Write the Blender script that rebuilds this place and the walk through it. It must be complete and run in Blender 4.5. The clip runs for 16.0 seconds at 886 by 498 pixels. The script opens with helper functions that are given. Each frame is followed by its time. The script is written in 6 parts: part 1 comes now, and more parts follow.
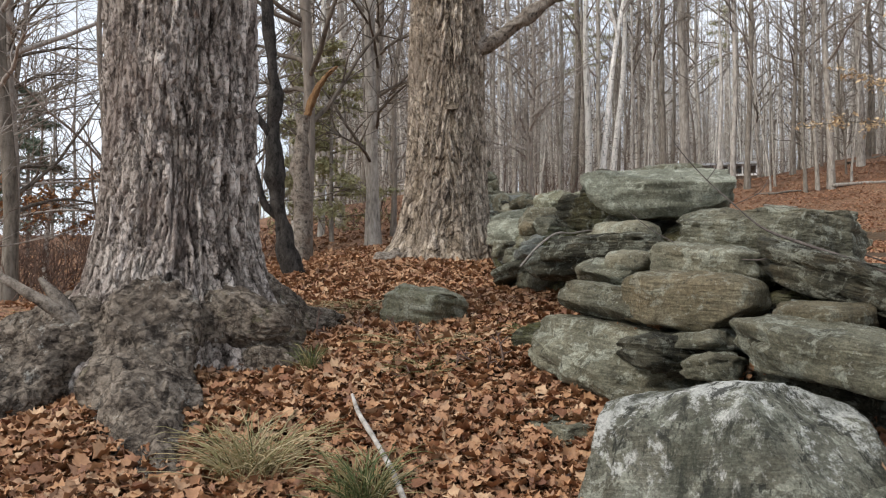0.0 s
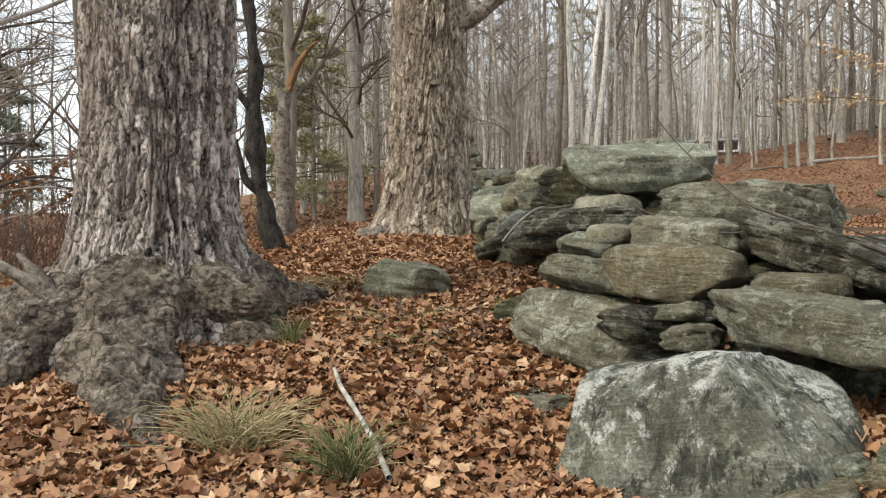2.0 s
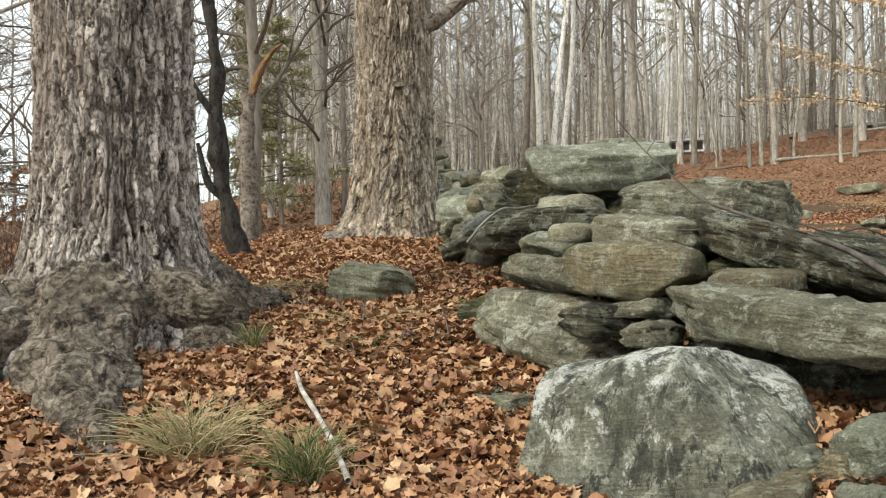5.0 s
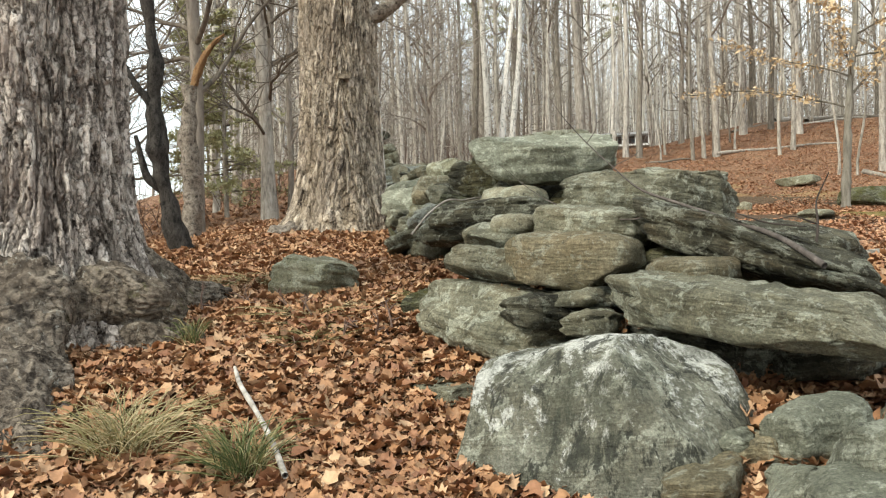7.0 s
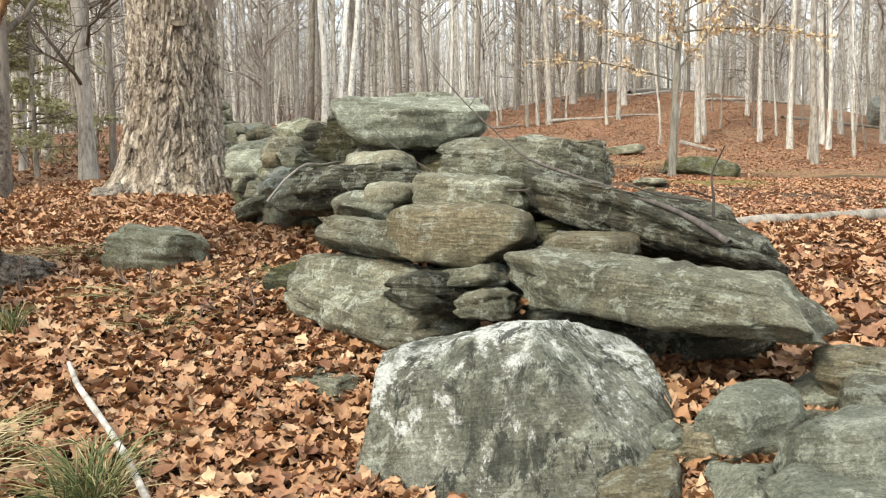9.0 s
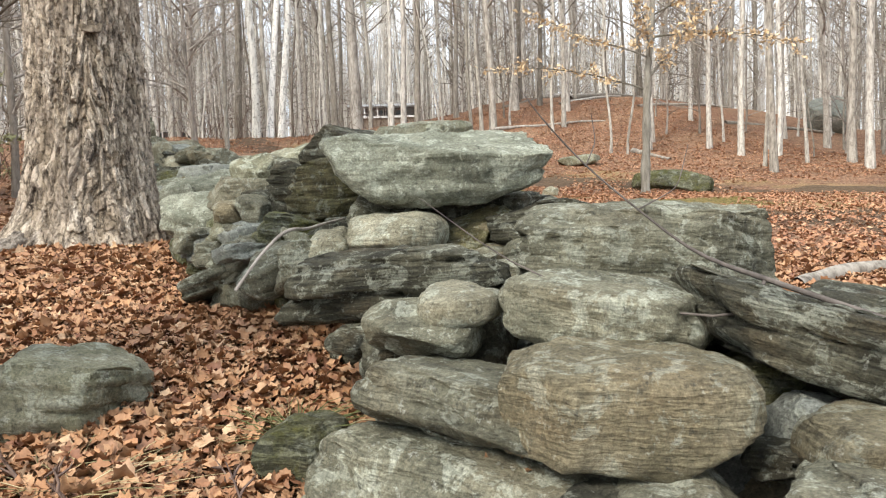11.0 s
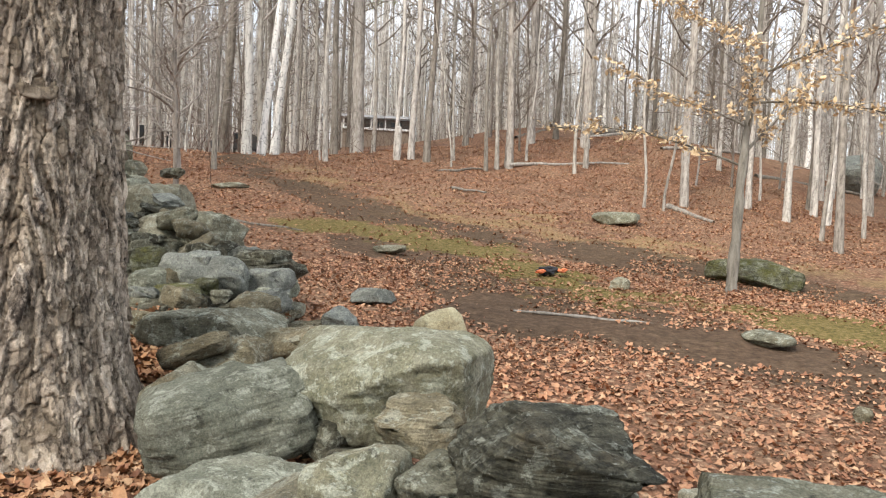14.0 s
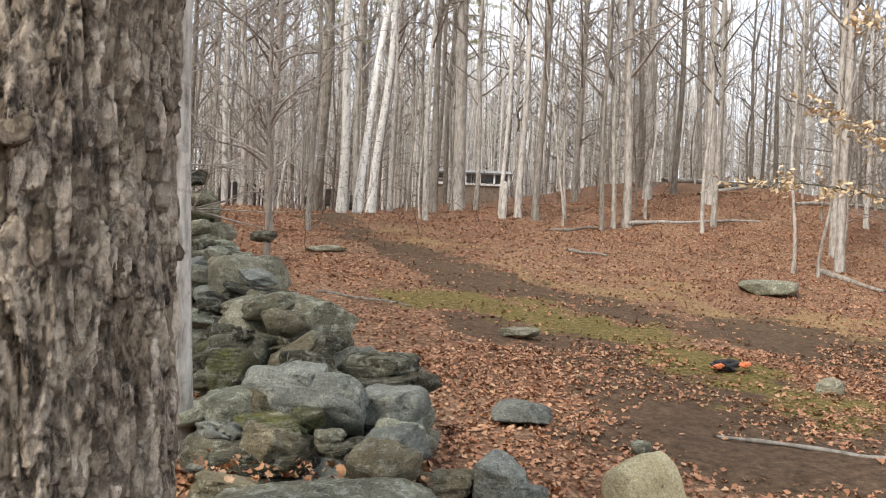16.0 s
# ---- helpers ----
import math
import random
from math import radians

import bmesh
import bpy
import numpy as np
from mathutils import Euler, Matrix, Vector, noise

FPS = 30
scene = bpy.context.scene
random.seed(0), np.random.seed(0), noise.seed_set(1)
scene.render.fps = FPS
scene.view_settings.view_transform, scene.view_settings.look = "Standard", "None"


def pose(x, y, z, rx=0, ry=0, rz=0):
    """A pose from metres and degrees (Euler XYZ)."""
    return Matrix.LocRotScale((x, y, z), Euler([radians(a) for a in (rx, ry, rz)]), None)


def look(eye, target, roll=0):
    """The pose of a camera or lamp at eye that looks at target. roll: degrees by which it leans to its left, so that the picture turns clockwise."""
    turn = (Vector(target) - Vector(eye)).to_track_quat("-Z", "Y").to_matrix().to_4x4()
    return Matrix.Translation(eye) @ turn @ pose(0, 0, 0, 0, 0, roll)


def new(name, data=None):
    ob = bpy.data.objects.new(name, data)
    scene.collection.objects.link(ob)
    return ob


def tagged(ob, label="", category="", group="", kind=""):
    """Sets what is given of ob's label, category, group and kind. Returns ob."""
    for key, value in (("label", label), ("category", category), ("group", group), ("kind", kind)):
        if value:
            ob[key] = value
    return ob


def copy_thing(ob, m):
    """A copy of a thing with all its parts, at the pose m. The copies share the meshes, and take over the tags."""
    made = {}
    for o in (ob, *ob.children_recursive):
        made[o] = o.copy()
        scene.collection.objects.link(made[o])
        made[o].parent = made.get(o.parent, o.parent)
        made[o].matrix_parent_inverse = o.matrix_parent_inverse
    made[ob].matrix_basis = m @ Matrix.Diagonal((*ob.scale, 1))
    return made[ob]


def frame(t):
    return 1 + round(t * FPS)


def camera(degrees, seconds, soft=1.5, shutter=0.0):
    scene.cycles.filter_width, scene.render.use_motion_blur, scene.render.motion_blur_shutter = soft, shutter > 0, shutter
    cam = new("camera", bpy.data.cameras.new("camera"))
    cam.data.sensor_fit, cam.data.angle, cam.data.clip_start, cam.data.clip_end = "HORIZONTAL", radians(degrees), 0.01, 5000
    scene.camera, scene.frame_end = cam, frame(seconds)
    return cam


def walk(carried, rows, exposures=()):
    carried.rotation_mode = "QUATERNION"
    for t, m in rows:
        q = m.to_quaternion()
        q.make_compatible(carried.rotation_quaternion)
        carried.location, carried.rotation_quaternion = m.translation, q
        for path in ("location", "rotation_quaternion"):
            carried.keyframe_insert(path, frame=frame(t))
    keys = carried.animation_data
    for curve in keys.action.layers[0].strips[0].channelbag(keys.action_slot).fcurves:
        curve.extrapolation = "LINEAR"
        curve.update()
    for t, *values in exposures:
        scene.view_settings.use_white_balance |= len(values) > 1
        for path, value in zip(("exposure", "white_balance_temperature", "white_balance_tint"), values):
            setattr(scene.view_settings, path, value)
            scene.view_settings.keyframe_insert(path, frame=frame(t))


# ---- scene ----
import itertools

cam = camera(58.8, 16.0, soft=1.15)
PATH = [
    (0, (0.012, 0.021, 1.499), (0.009, 2.02, 1.534), -0.1),
    (0.5, (0.012, 0.031, 1.482), (0.021, 2.031, 1.502), 0.0),
    (1, (0.013, 0.028, 1.48), (0.034, 2.028, 1.48), -0.0),
    (1.5, (0.018, 0.026, 1.483), (0.045, 2.026, 1.466), -0.3),
    (2, (0.023, 0.019, 1.482), (0.061, 2.018, 1.459), -0.3),
    (2.5, (0.036, 0.026, 1.479), (0.079, 2.025, 1.452), -0.6),
    (3, (0.025, 0.035, 1.476), (0.078, 2.034, 1.437), -0.5),
    (3.5, (0.035, 0.035, 1.471), (0.103, 2.034, 1.426), -0.5),
    (5.8, (0.083, 0.022, 1.474), (0.244, 2.016, 1.467), -1.3),
    (6, (0.085, 0.024, 1.474), (0.267, 2.015, 1.46), -1.2),
    (6.5, (0.092, 0.034, 1.466), (0.322, 2.02, 1.441), -1.1),
    (7, (0.117, 0.045, 1.457), (0.353, 2.031, 1.422), -1.6),
    (7.5, (0.122, 0.046, 1.462), (0.501, 2.009, 1.417), -1.8),
    (8, (0.003, 0.119, 1.449), (0.458, 2.065, 1.384), -1.6),
    (8.5, (-0.051, 0.202, 1.472), (0.584, 2.094, 1.334), -1.4),
    (9, (-0.022, 0.456, 1.5), (0.623, 2.344, 1.36), -1.0),
    (9.2, (0.007, 0.625, 1.523), (0.637, 2.521, 1.418), -0.9),
    (11.3, (-0.029, 2.439, 1.885), (0.807, 4.252, 1.752), -2.0),
    (11.5, (-0.08, 2.639, 1.895), (0.756, 4.453, 1.797), -1.8),
    (12, (-0.14, 3.221, 2.154), (0.723, 5.023, 2.067), -2.2),
    (12.5, (-0.1, 3.649, 2.309), (0.773, 5.445, 2.207), -2.2),
    (13, (-0.021, 4.196, 2.655), (0.865, 5.986, 2.558), -0.0),
    (13.5, (0.005, 4.866, 2.848), (0.897, 6.653, 2.758), 1.6),
    (14, (0.194, 5.342, 3.018), (1.08, 7.13, 2.891), 2.5),
    (14.5, (0.367, 5.922, 3.106), (1.037, 7.806, 3.11), 4.3),
    (15, (0.342, 6.612, 3.14), (1.01, 8.497, 3.123), 3.4),
    (15.5, (0.443, 7.266, 3.179), (1.124, 9.146, 3.132), 2.8),
    (16, (0.499, 7.813, 3.242), (1.187, 9.691, 3.241), 2.6),
]
walk(cam, [(t, look(eye, target, roll)) for t, eye, target, roll in PATH], exposures=[(0.0, 0.45, 6500, 10), (1.5, 0.64, 6750, 7), (3.5, 0.8, 6900, 4), (6.0, 0.95, 6900, 2), (7.5, 1.12, 6900, 2), (9.0, 1.34, 6800, 4), (12.0, 1.32, 6500, 8), (14.0, 1.12, 6600, 9), (16.0, 1.0, 6650, 10)])

# ---- sky and sun: bright thin overcast, soft light from behind the walker's left ----
SUN_EL, SUN_AZ = 43.0, 240.0
world = bpy.data.worlds.new("sky")
scene.world = world
world.use_nodes = True
wn, wl = world.node_tree.nodes, world.node_tree.links
wn.clear()
w_out, w_bg = wn.new("ShaderNodeOutputWorld"), wn.new("ShaderNodeBackground")
w_sky = wn.new("ShaderNodeTexSky")
w_sky.sky_type, w_sky.sun_disc = "NISHITA", False
w_sky.sun_elevation, w_sky.sun_rotation = radians(SUN_EL), radians(SUN_AZ)
w_mix, w_noise, w_ramp, w_co = wn.new("ShaderNodeMix"), wn.new("ShaderNodeTexNoise"), wn.new("ShaderNodeMapRange"), wn.new("ShaderNodeTexCoord")
w_mix.data_type = "RGBA"
w_noise.inputs["Scale"].default_value, w_noise.inputs["Detail"].default_value = 2.2, 6
w_ramp.inputs["From Min"].default_value, w_ramp.inputs["From Max"].default_value = 0.3, 0.65
w_ramp.inputs["To Min"].default_value, w_ramp.inputs["To Max"].default_value = 0.55, 0.95
wl.new(w_co.outputs["Generated"], w_noise.inputs["Vector"])
wl.new(w_noise.outputs["Fac"], w_ramp.inputs["Value"])
wl.new(w_ramp.outputs[0], w_mix.inputs["Factor"])
wl.new(w_sky.outputs[0], w_mix.inputs["A"])
w_mix.inputs["B"].default_value = (8.0, 8.5, 9.4, 1)
wl.new(w_mix.outputs["Result"], w_bg.inputs["Color"])
w_bg.inputs["Strength"].default_value = 0.105
wl.new(w_bg.outputs[0], w_out.inputs["Surface"])
sun = new("sun", bpy.data.lights.new("sun", "SUN"))
sun.data.energy, sun.data.angle, sun.data.color = 1.9, radians(18), (1.0, 0.94, 0.86)
az, el = radians(SUN_AZ), radians(SUN_EL)
sun.matrix_world = look((0, 0, 30), Vector((0, 0, 30)) - Vector((math.sin(az) * math.cos(el), math.cos(az) * math.cos(el), math.sin(el))))


# ---- materials ----
class Nodes:
    """A small helper to write node materials."""

    def __init__(self, name, rough=0.85, spec=0.25):
        self.m = bpy.data.materials.new(name)
        self.m.use_nodes = True
        self.n, self.l = self.m.node_tree.nodes, self.m.node_tree.links
        self.b = self.n["Principled BSDF"]
        self.b.inputs["Roughness"].default_value = rough
        self.b.inputs["Specular IOR Level"].default_value = spec
        self.co = self.n.new("ShaderNodeTexCoord").outputs["Object"]

    def put(self, sock, v):
        if isinstance(v, bpy.types.NodeSocket):
            self.l.new(v, sock)
        elif isinstance(v, tuple):
            sock.default_value = (*v, 1) if len(v) == 3 and len(sock.default_value) == 4 else v
        else:
            sock.default_value = v

    def stretch(self, x, y, z, co=None):
        k = self.n.new("ShaderNodeMapping")
        self.l.new(co or self.co, k.inputs["Vector"])
        k.inputs["Scale"].default_value = (x, y, z)
        return k.outputs[0]

    def noise(self, scale, detail=5, rough=0.6, co=None, warp=0.0):
        k = self.n.new("ShaderNodeTexNoise")
        self.l.new(co or self.co, k.inputs["Vector"])
        k.inputs["Scale"].default_value, k.inputs["Detail"].default_value = scale, detail
        k.inputs["Roughness"].default_value, k.inputs["Distortion"].default_value = rough, warp
        return k.outputs["Fac"]

    def cells(self, scale, co=None, feature="F1", out="Distance"):
        k = self.n.new("ShaderNodeTexVoronoi")
        k.feature = feature
        self.l.new(co or self.co, k.inputs["Vector"])
        k.inputs["Scale"].default_value = scale
        return k.outputs[out]

    def ramp(self, v, *stops):
        k = self.n.new("ShaderNodeValToRGB")
        while len(k.color_ramp.elements) < len(stops):
            k.color_ramp.elements.new(0.5)
        for e, (p, c) in zip(k.color_ramp.elements, stops):
            e.position, e.color = p, (*c, 1) if isinstance(c, tuple) else (c, c, c, 1)
        self.l.new(v, k.inputs[0])
        return k.outputs[0]

    def mix(self, f, a, b, how="MIX"):
        k = self.n.new("ShaderNodeMix")
        k.data_type, k.blend_type = "RGBA", how
        self.put(k.inputs["Factor"], f)
        self.put(k.inputs["A"], a)
        self.put(k.inputs["B"], b)
        return k.outputs["Result"]

    def maths(self, how, a, b=0.0):
        k = self.n.new("ShaderNodeMath")
        k.operation = how
        self.put(k.inputs[0], a)
        self.put(k.inputs[1], b)
        return k.outputs[0]

    def rand(self):
        return self.n.new("ShaderNodeObjectInfo").outputs["Random"]

    def island(self):
        return self.n.new("ShaderNodeNewGeometry").outputs["Random Per Island"]

    def hue(self, col, value, sat=1.0):
        k = self.n.new("ShaderNodeHueSaturation")
        self.put(k.inputs["Color"], col)
        self.put(k.inputs["Value"], value)
        self.put(k.inputs["Saturation"], sat)
        return k.outputs[0]

    def done(self, col, height=None, dist=0.01, strength=0.6):
        self.put(self.b.inputs["Base Color"], col)
        if height is not None:
            k = self.n.new("ShaderNodeBump")
            k.inputs["Distance"].default_value, k.inputs["Strength"].default_value = dist, strength
            self.l.new(height, k.inputs["Height"])
            self.l.new(k.outputs[0], self.b.inputs["Normal"])
        return self.m


def rock_material(name, dark, mid, light, lichen=0.5, moss=0.0, white=0.0, bands=0.2, brown=0.25):
    k = Nodes(name, 0.88, 0.2)
    shift = k.n.new("ShaderNodeVectorMath")
    shift.operation = "ADD"
    comb = k.n.new("ShaderNodeCombineXYZ")
    r = k.rand()
    for i, s in enumerate((13.0, 29.0, 7.0)):
        k.l.new(k.maths("MULTIPLY", r, s), comb.inputs[i])
    k.l.new(k.co, shift.inputs[0])
    k.l.new(comb.outputs[0], shift.inputs[1])
    k.co = shift.outputs[0]
    big = k.noise(4.0, 6, 0.65)
    fine = k.noise(46.0, 5, 0.7)
    strata = k.noise(6.0, 5, 0.6, k.stretch(0.7, 0.7, 9.0), 0.5)
    leafy = k.noise(9.0, 6, 0.7, k.stretch(0.9, 0.9, 11.0), 0.8)
    col = k.ramp(big, (0.28, dark), (0.5, mid), (0.72, light))
    col = k.mix(k.maths("MULTIPLY", k.ramp(k.maths("ADD", leafy, k.maths("MULTIPLY", k.maths("SUBTRACT", k.noise(5.0, 4, 0.6), 0.5), 0.8)), (0.36, 1.0), (0.44, 0.0)), min(1.0, bands * 1.4)), col, k.hue(col, 0.45))
    col = k.mix(k.maths("MULTIPLY", k.ramp(strata, (0.42, 1.0), (0.56, 0.0)), bands * 0.7), col, k.hue(col, 0.5))
    col = k.mix(k.ramp(k.noise(3.1, 4, 0.6, k.stretch(1, 1, 2.0)), (0.52, 0.0), (0.72, brown)), col, (0.17, 0.115, 0.06))
    col = k.mix(0.75, col, k.ramp(fine, (0.25, (0.3, 0.3, 0.3)), (0.75, (0.78, 0.78, 0.78))), "OVERLAY")
    blot = k.noise(9.0, 7, 0.72, None, 0.4)
    if lichen:
        col = k.mix(k.ramp(blot, (0.53, 0.0), (0.57, lichen)), col, k.ramp(fine, (0.3, (0.33, 0.35, 0.29)), (0.7, (0.56, 0.58, 0.51))))
        col = k.mix(k.ramp(k.noise(24.0, 4, 0.7), (0.61, 0.0), (0.66, lichen * 0.8)), col, (0.55, 0.57, 0.52))
        col = k.mix(k.ramp(k.noise(17.0, 4, 0.7, k.stretch(1.3, 0.9, 1)), (0.6, 0.0), (0.7, 0.75)), col, (0.035, 0.036, 0.033))
    if white:
        pos = k.n.new("ShaderNodeSeparateXYZ")
        k.l.new(k.n.new("ShaderNodeTexCoord").outputs["Object"], pos.inputs[0])
        rim = k.maths("MULTIPLY", k.maths("SUBTRACT", pos.outputs[2], 0.3), 0.28)
        k2 = k.maths("ADD", k.noise(6.0, 9, 0.78, k.stretch(1.2, 1.0, 0.8), 0.3), rim)
        col = k.mix(k.ramp(k2, (0.52, 0.0), (0.57, white)), col, k.ramp(fine, (0.3, (0.6, 0.61, 0.6)), (0.7, (0.8, 0.81, 0.8))))
        col = k.mix(k.ramp(k.noise(8.0, 8, 0.78, k.stretch(1.6, 1.3, 0.6), 0.3), (0.53, 0.0), (0.58, 0.9)), col, (0.04, 0.042, 0.036))
        col = k.mix(k.ramp(k.noise(3.2, 7, 0.75, k.stretch(1.3, 1.0, 0.8)), (0.5, 0.0), (0.6, 0.65)), col, (0.085, 0.09, 0.07))
    if moss:
        col = k.mix(k.ramp(k.noise(5.0, 6, 0.75), (0.44, 0.0), (0.6, moss)), col, k.ramp(fine, (0.3, (0.03, 0.04, 0.01)), (0.7, (0.16, 0.15, 0.04))))
    speck = k.noise(95.0, 5, 0.85)
    col = k.mix(0.62, col, k.ramp(speck, (0.34, (0.12, 0.12, 0.12)), (0.66, (0.88, 0.88, 0.88))), "OVERLAY")
    col = k.mix(1.0, col, (1.0, 0.985, 0.92), "MULTIPLY")
    col = k.hue(col, k.maths("ADD", k.maths("MULTIPLY", r, 0.45), 0.73))
    h = k.maths("ADD", k.maths("MULTIPLY", fine, 0.45), k.maths("ADD", k.maths("MULTIPLY", strata, 0.9 * bands + 0.15), k.maths("MULTIPLY", blot, 0.5)))
    h = k.maths("ADD", h, k.maths("MULTIPLY", speck, 0.25))
    h = k.maths("ADD", h, k.maths("MULTIPLY", k.ramp(leafy, (0.38, 0.0), (0.5, 1.0)), 0.9 * bands))
    return k.done(col, h, 0.035, 1.0)


ROCKS = {
    "grey": rock_material("grey_schist", (0.065, 0.064, 0.048), (0.165, 0.16, 0.12), (0.29, 0.28, 0.215), 0.5),
    "slab": rock_material("grey_green_schist", (0.118, 0.124, 0.098), (0.195, 0.203, 0.163), (0.29, 0.295, 0.243), 0.5, bands=0.12, brown=0.1),
    # dark layered schist, its colour lowered further for shade under overhanging stones
    "dark": rock_material("dark_shaded_schist", (0.027, 0.026, 0.019), (0.075, 0.072, 0.053), (0.19, 0.182, 0.137), 0.36, bands=0.5),
    "pale": rock_material("pale_gneiss", (0.15, 0.143, 0.105), (0.27, 0.255, 0.192), (0.39, 0.37, 0.29), 0.5, bands=0.15, brown=0.25),
    "tan": rock_material("tan_stone", (0.1, 0.087, 0.056), (0.19, 0.166, 0.112), (0.29, 0.255, 0.18), 0.35, bands=0.25, brown=0.4),
    "brown": rock_material("brown_schist", (0.045, 0.04, 0.022), (0.11, 0.097, 0.054), (0.18, 0.16, 0.095), 0.3, 0.3, bands=0.5, brown=0.4),
    "moss": rock_material("mossy_stone", (0.06, 0.062, 0.04), (0.13, 0.13, 0.085), (0.21, 0.21, 0.15), 0.3, 0.85, bands=0.5),
    "lichen": rock_material("lichened_stone", (0.1, 0.1, 0.072), (0.215, 0.21, 0.158), (0.34, 0.33, 0.26), 0.6, 0.25, bands=0.05),
    "white": rock_material("white_lichened_stone", (0.07, 0.071, 0.057), (0.165, 0.165, 0.135), (0.27, 0.27, 0.235), 0.5, 0.0, 0.75, bands=0.1, brown=0.15),
    "black": rock_material("black_schist", (0.02, 0.021, 0.018), (0.05, 0.052, 0.044), (0.1, 0.103, 0.088), 0.3, bands=0.4, brown=0.05),
    "slate": rock_material("blue_grey_slate", (0.11, 0.118, 0.11), (0.185, 0.195, 0.182), (0.27, 0.282, 0.265), 0.3, bands=0.15, brown=0.1),
    "yellow": rock_material("pale_yellow_stone", (0.38, 0.325, 0.2), (0.52, 0.455, 0.295), (0.62, 0.56, 0.39), 0.1, bands=0.0, brown=0.2),
}


def bark_material(name, ridge, mid, furrow, fx, fz, patch=None, lich=0.3, dist=0.03, plates=True, moss=0.0, grain=0.72, rough=0.4, crack=None):
    k = Nodes(name, 0.92, 0.12)
    flow = k.stretch(fx, fx, fz)
    a = k.noise(1.0, 8, grain, flow, 0.15)
    a2 = k.noise(3.1, 6, grain, flow, 0.1)
    fine = k.noise(80.0, 4, 0.7)
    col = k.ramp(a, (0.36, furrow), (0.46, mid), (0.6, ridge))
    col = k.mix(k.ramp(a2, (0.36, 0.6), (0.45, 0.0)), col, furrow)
    col = k.mix(k.ramp(a2, (0.54, 0.0), (0.64, 0.5)), col, ridge)
    if plates:
        at = k.n.new("ShaderNodeAttribute")
        at.attribute_name = "plate"
        col = k.hue(col, k.maths("ADD", k.maths("MULTIPLY", at.outputs["Fac"], 0.95), 0.5), k.maths("ADD", k.maths("MULTIPLY", at.outputs["Fac"], -0.35), 1.15))
    col = k.mix(rough, col, k.ramp(fine, (0.3, (0.22, 0.22, 0.22)), (0.7, (0.8, 0.8, 0.8))), "OVERLAY")
    if crack:
        wob = k.n.new("ShaderNodeTexNoise")
        wob.inputs["Scale"].default_value, wob.inputs["Detail"].default_value = 9.0, 6
        k.l.new(k.co, wob.inputs["Vector"])
        shift = k.n.new("ShaderNodeVectorMath")
        shift.operation = "MULTIPLY_ADD"
        k.l.new(wob.outputs["Color"], shift.inputs[0])
        shift.inputs[1].default_value = (0.13, 0.13, 0.3)
        k.l.new(k.co, shift.inputs[2])
        split = k.cells(1.0, k.stretch(crack[0], crack[0], crack[1], shift.outputs[0]), "DISTANCE_TO_EDGE")
        tone = k.cells(1.0, k.stretch(crack[0], crack[0], crack[1], shift.outputs[0]), "F1", "Color")
        one = k.n.new("ShaderNodeSeparateColor")
        k.l.new(tone, one.inputs[0])
        col = k.hue(col, k.maths("ADD", k.maths("MULTIPLY", one.outputs[0], 0.28), 0.86))
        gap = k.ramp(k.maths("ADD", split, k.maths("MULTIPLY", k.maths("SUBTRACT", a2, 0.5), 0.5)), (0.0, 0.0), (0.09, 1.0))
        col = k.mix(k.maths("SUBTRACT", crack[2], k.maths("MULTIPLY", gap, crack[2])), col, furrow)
    big = k.noise(1.5, 5, 0.65, k.stretch(1.2, 1.2, 0.6))
    if patch:
        col = k.mix(k.ramp(big, (0.52, 0.0), (0.6, 0.6)), col, patch)
    col = k.mix(k.ramp(k.noise(11.0, 8, 0.8, k.stretch(1, 1, 0.6)), (0.58, 0.0), (0.63, lich)), col, k.ramp(fine, (0.3, (0.27, 0.26, 0.225)), (0.7, (0.54, 0.52, 0.46))))
    if moss:
        col = k.mix(k.ramp(k.noise(3.0, 8, 0.8), (0.58, 0.0), (0.66, moss)), col, k.ramp(fine, (0.3, (0.03, 0.04, 0.01)), (0.7, (0.15, 0.15, 0.04))))
    h = k.maths("ADD", a, k.maths("ADD", k.maths("MULTIPLY", a2, 0.8), k.maths("MULTIPLY", fine, 0.15)))
    if crack:
        h = k.maths("ADD", h, k.maths("ADD", k.maths("MULTIPLY", gap, crack[2]), k.maths("MULTIPLY", one.outputs[1], 0.2)))
    return k.done(col, h, dist, 0.9)


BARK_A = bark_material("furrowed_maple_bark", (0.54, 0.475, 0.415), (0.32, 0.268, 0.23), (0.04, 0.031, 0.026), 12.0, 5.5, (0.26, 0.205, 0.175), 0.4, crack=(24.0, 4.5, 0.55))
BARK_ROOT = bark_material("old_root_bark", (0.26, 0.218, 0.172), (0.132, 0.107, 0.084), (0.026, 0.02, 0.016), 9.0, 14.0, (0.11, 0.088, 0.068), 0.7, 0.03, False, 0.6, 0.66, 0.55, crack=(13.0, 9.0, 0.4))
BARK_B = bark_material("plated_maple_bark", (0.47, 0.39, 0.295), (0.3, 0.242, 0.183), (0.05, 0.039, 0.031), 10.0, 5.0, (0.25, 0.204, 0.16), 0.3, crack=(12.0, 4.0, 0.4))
BARK_LIMB = bark_material("grey_limb_bark", (0.3, 0.26, 0.215), (0.17, 0.142, 0.115), (0.04, 0.033, 0.028), 15.0, 15.0, None, 0.4, 0.02, False)
BARK_DARK = bark_material("black_bark", (0.07, 0.062, 0.055), (0.036, 0.032, 0.028), (0.012, 0.011, 0.01), 18.0, 9.0, None, 0.1, 0.02, False)


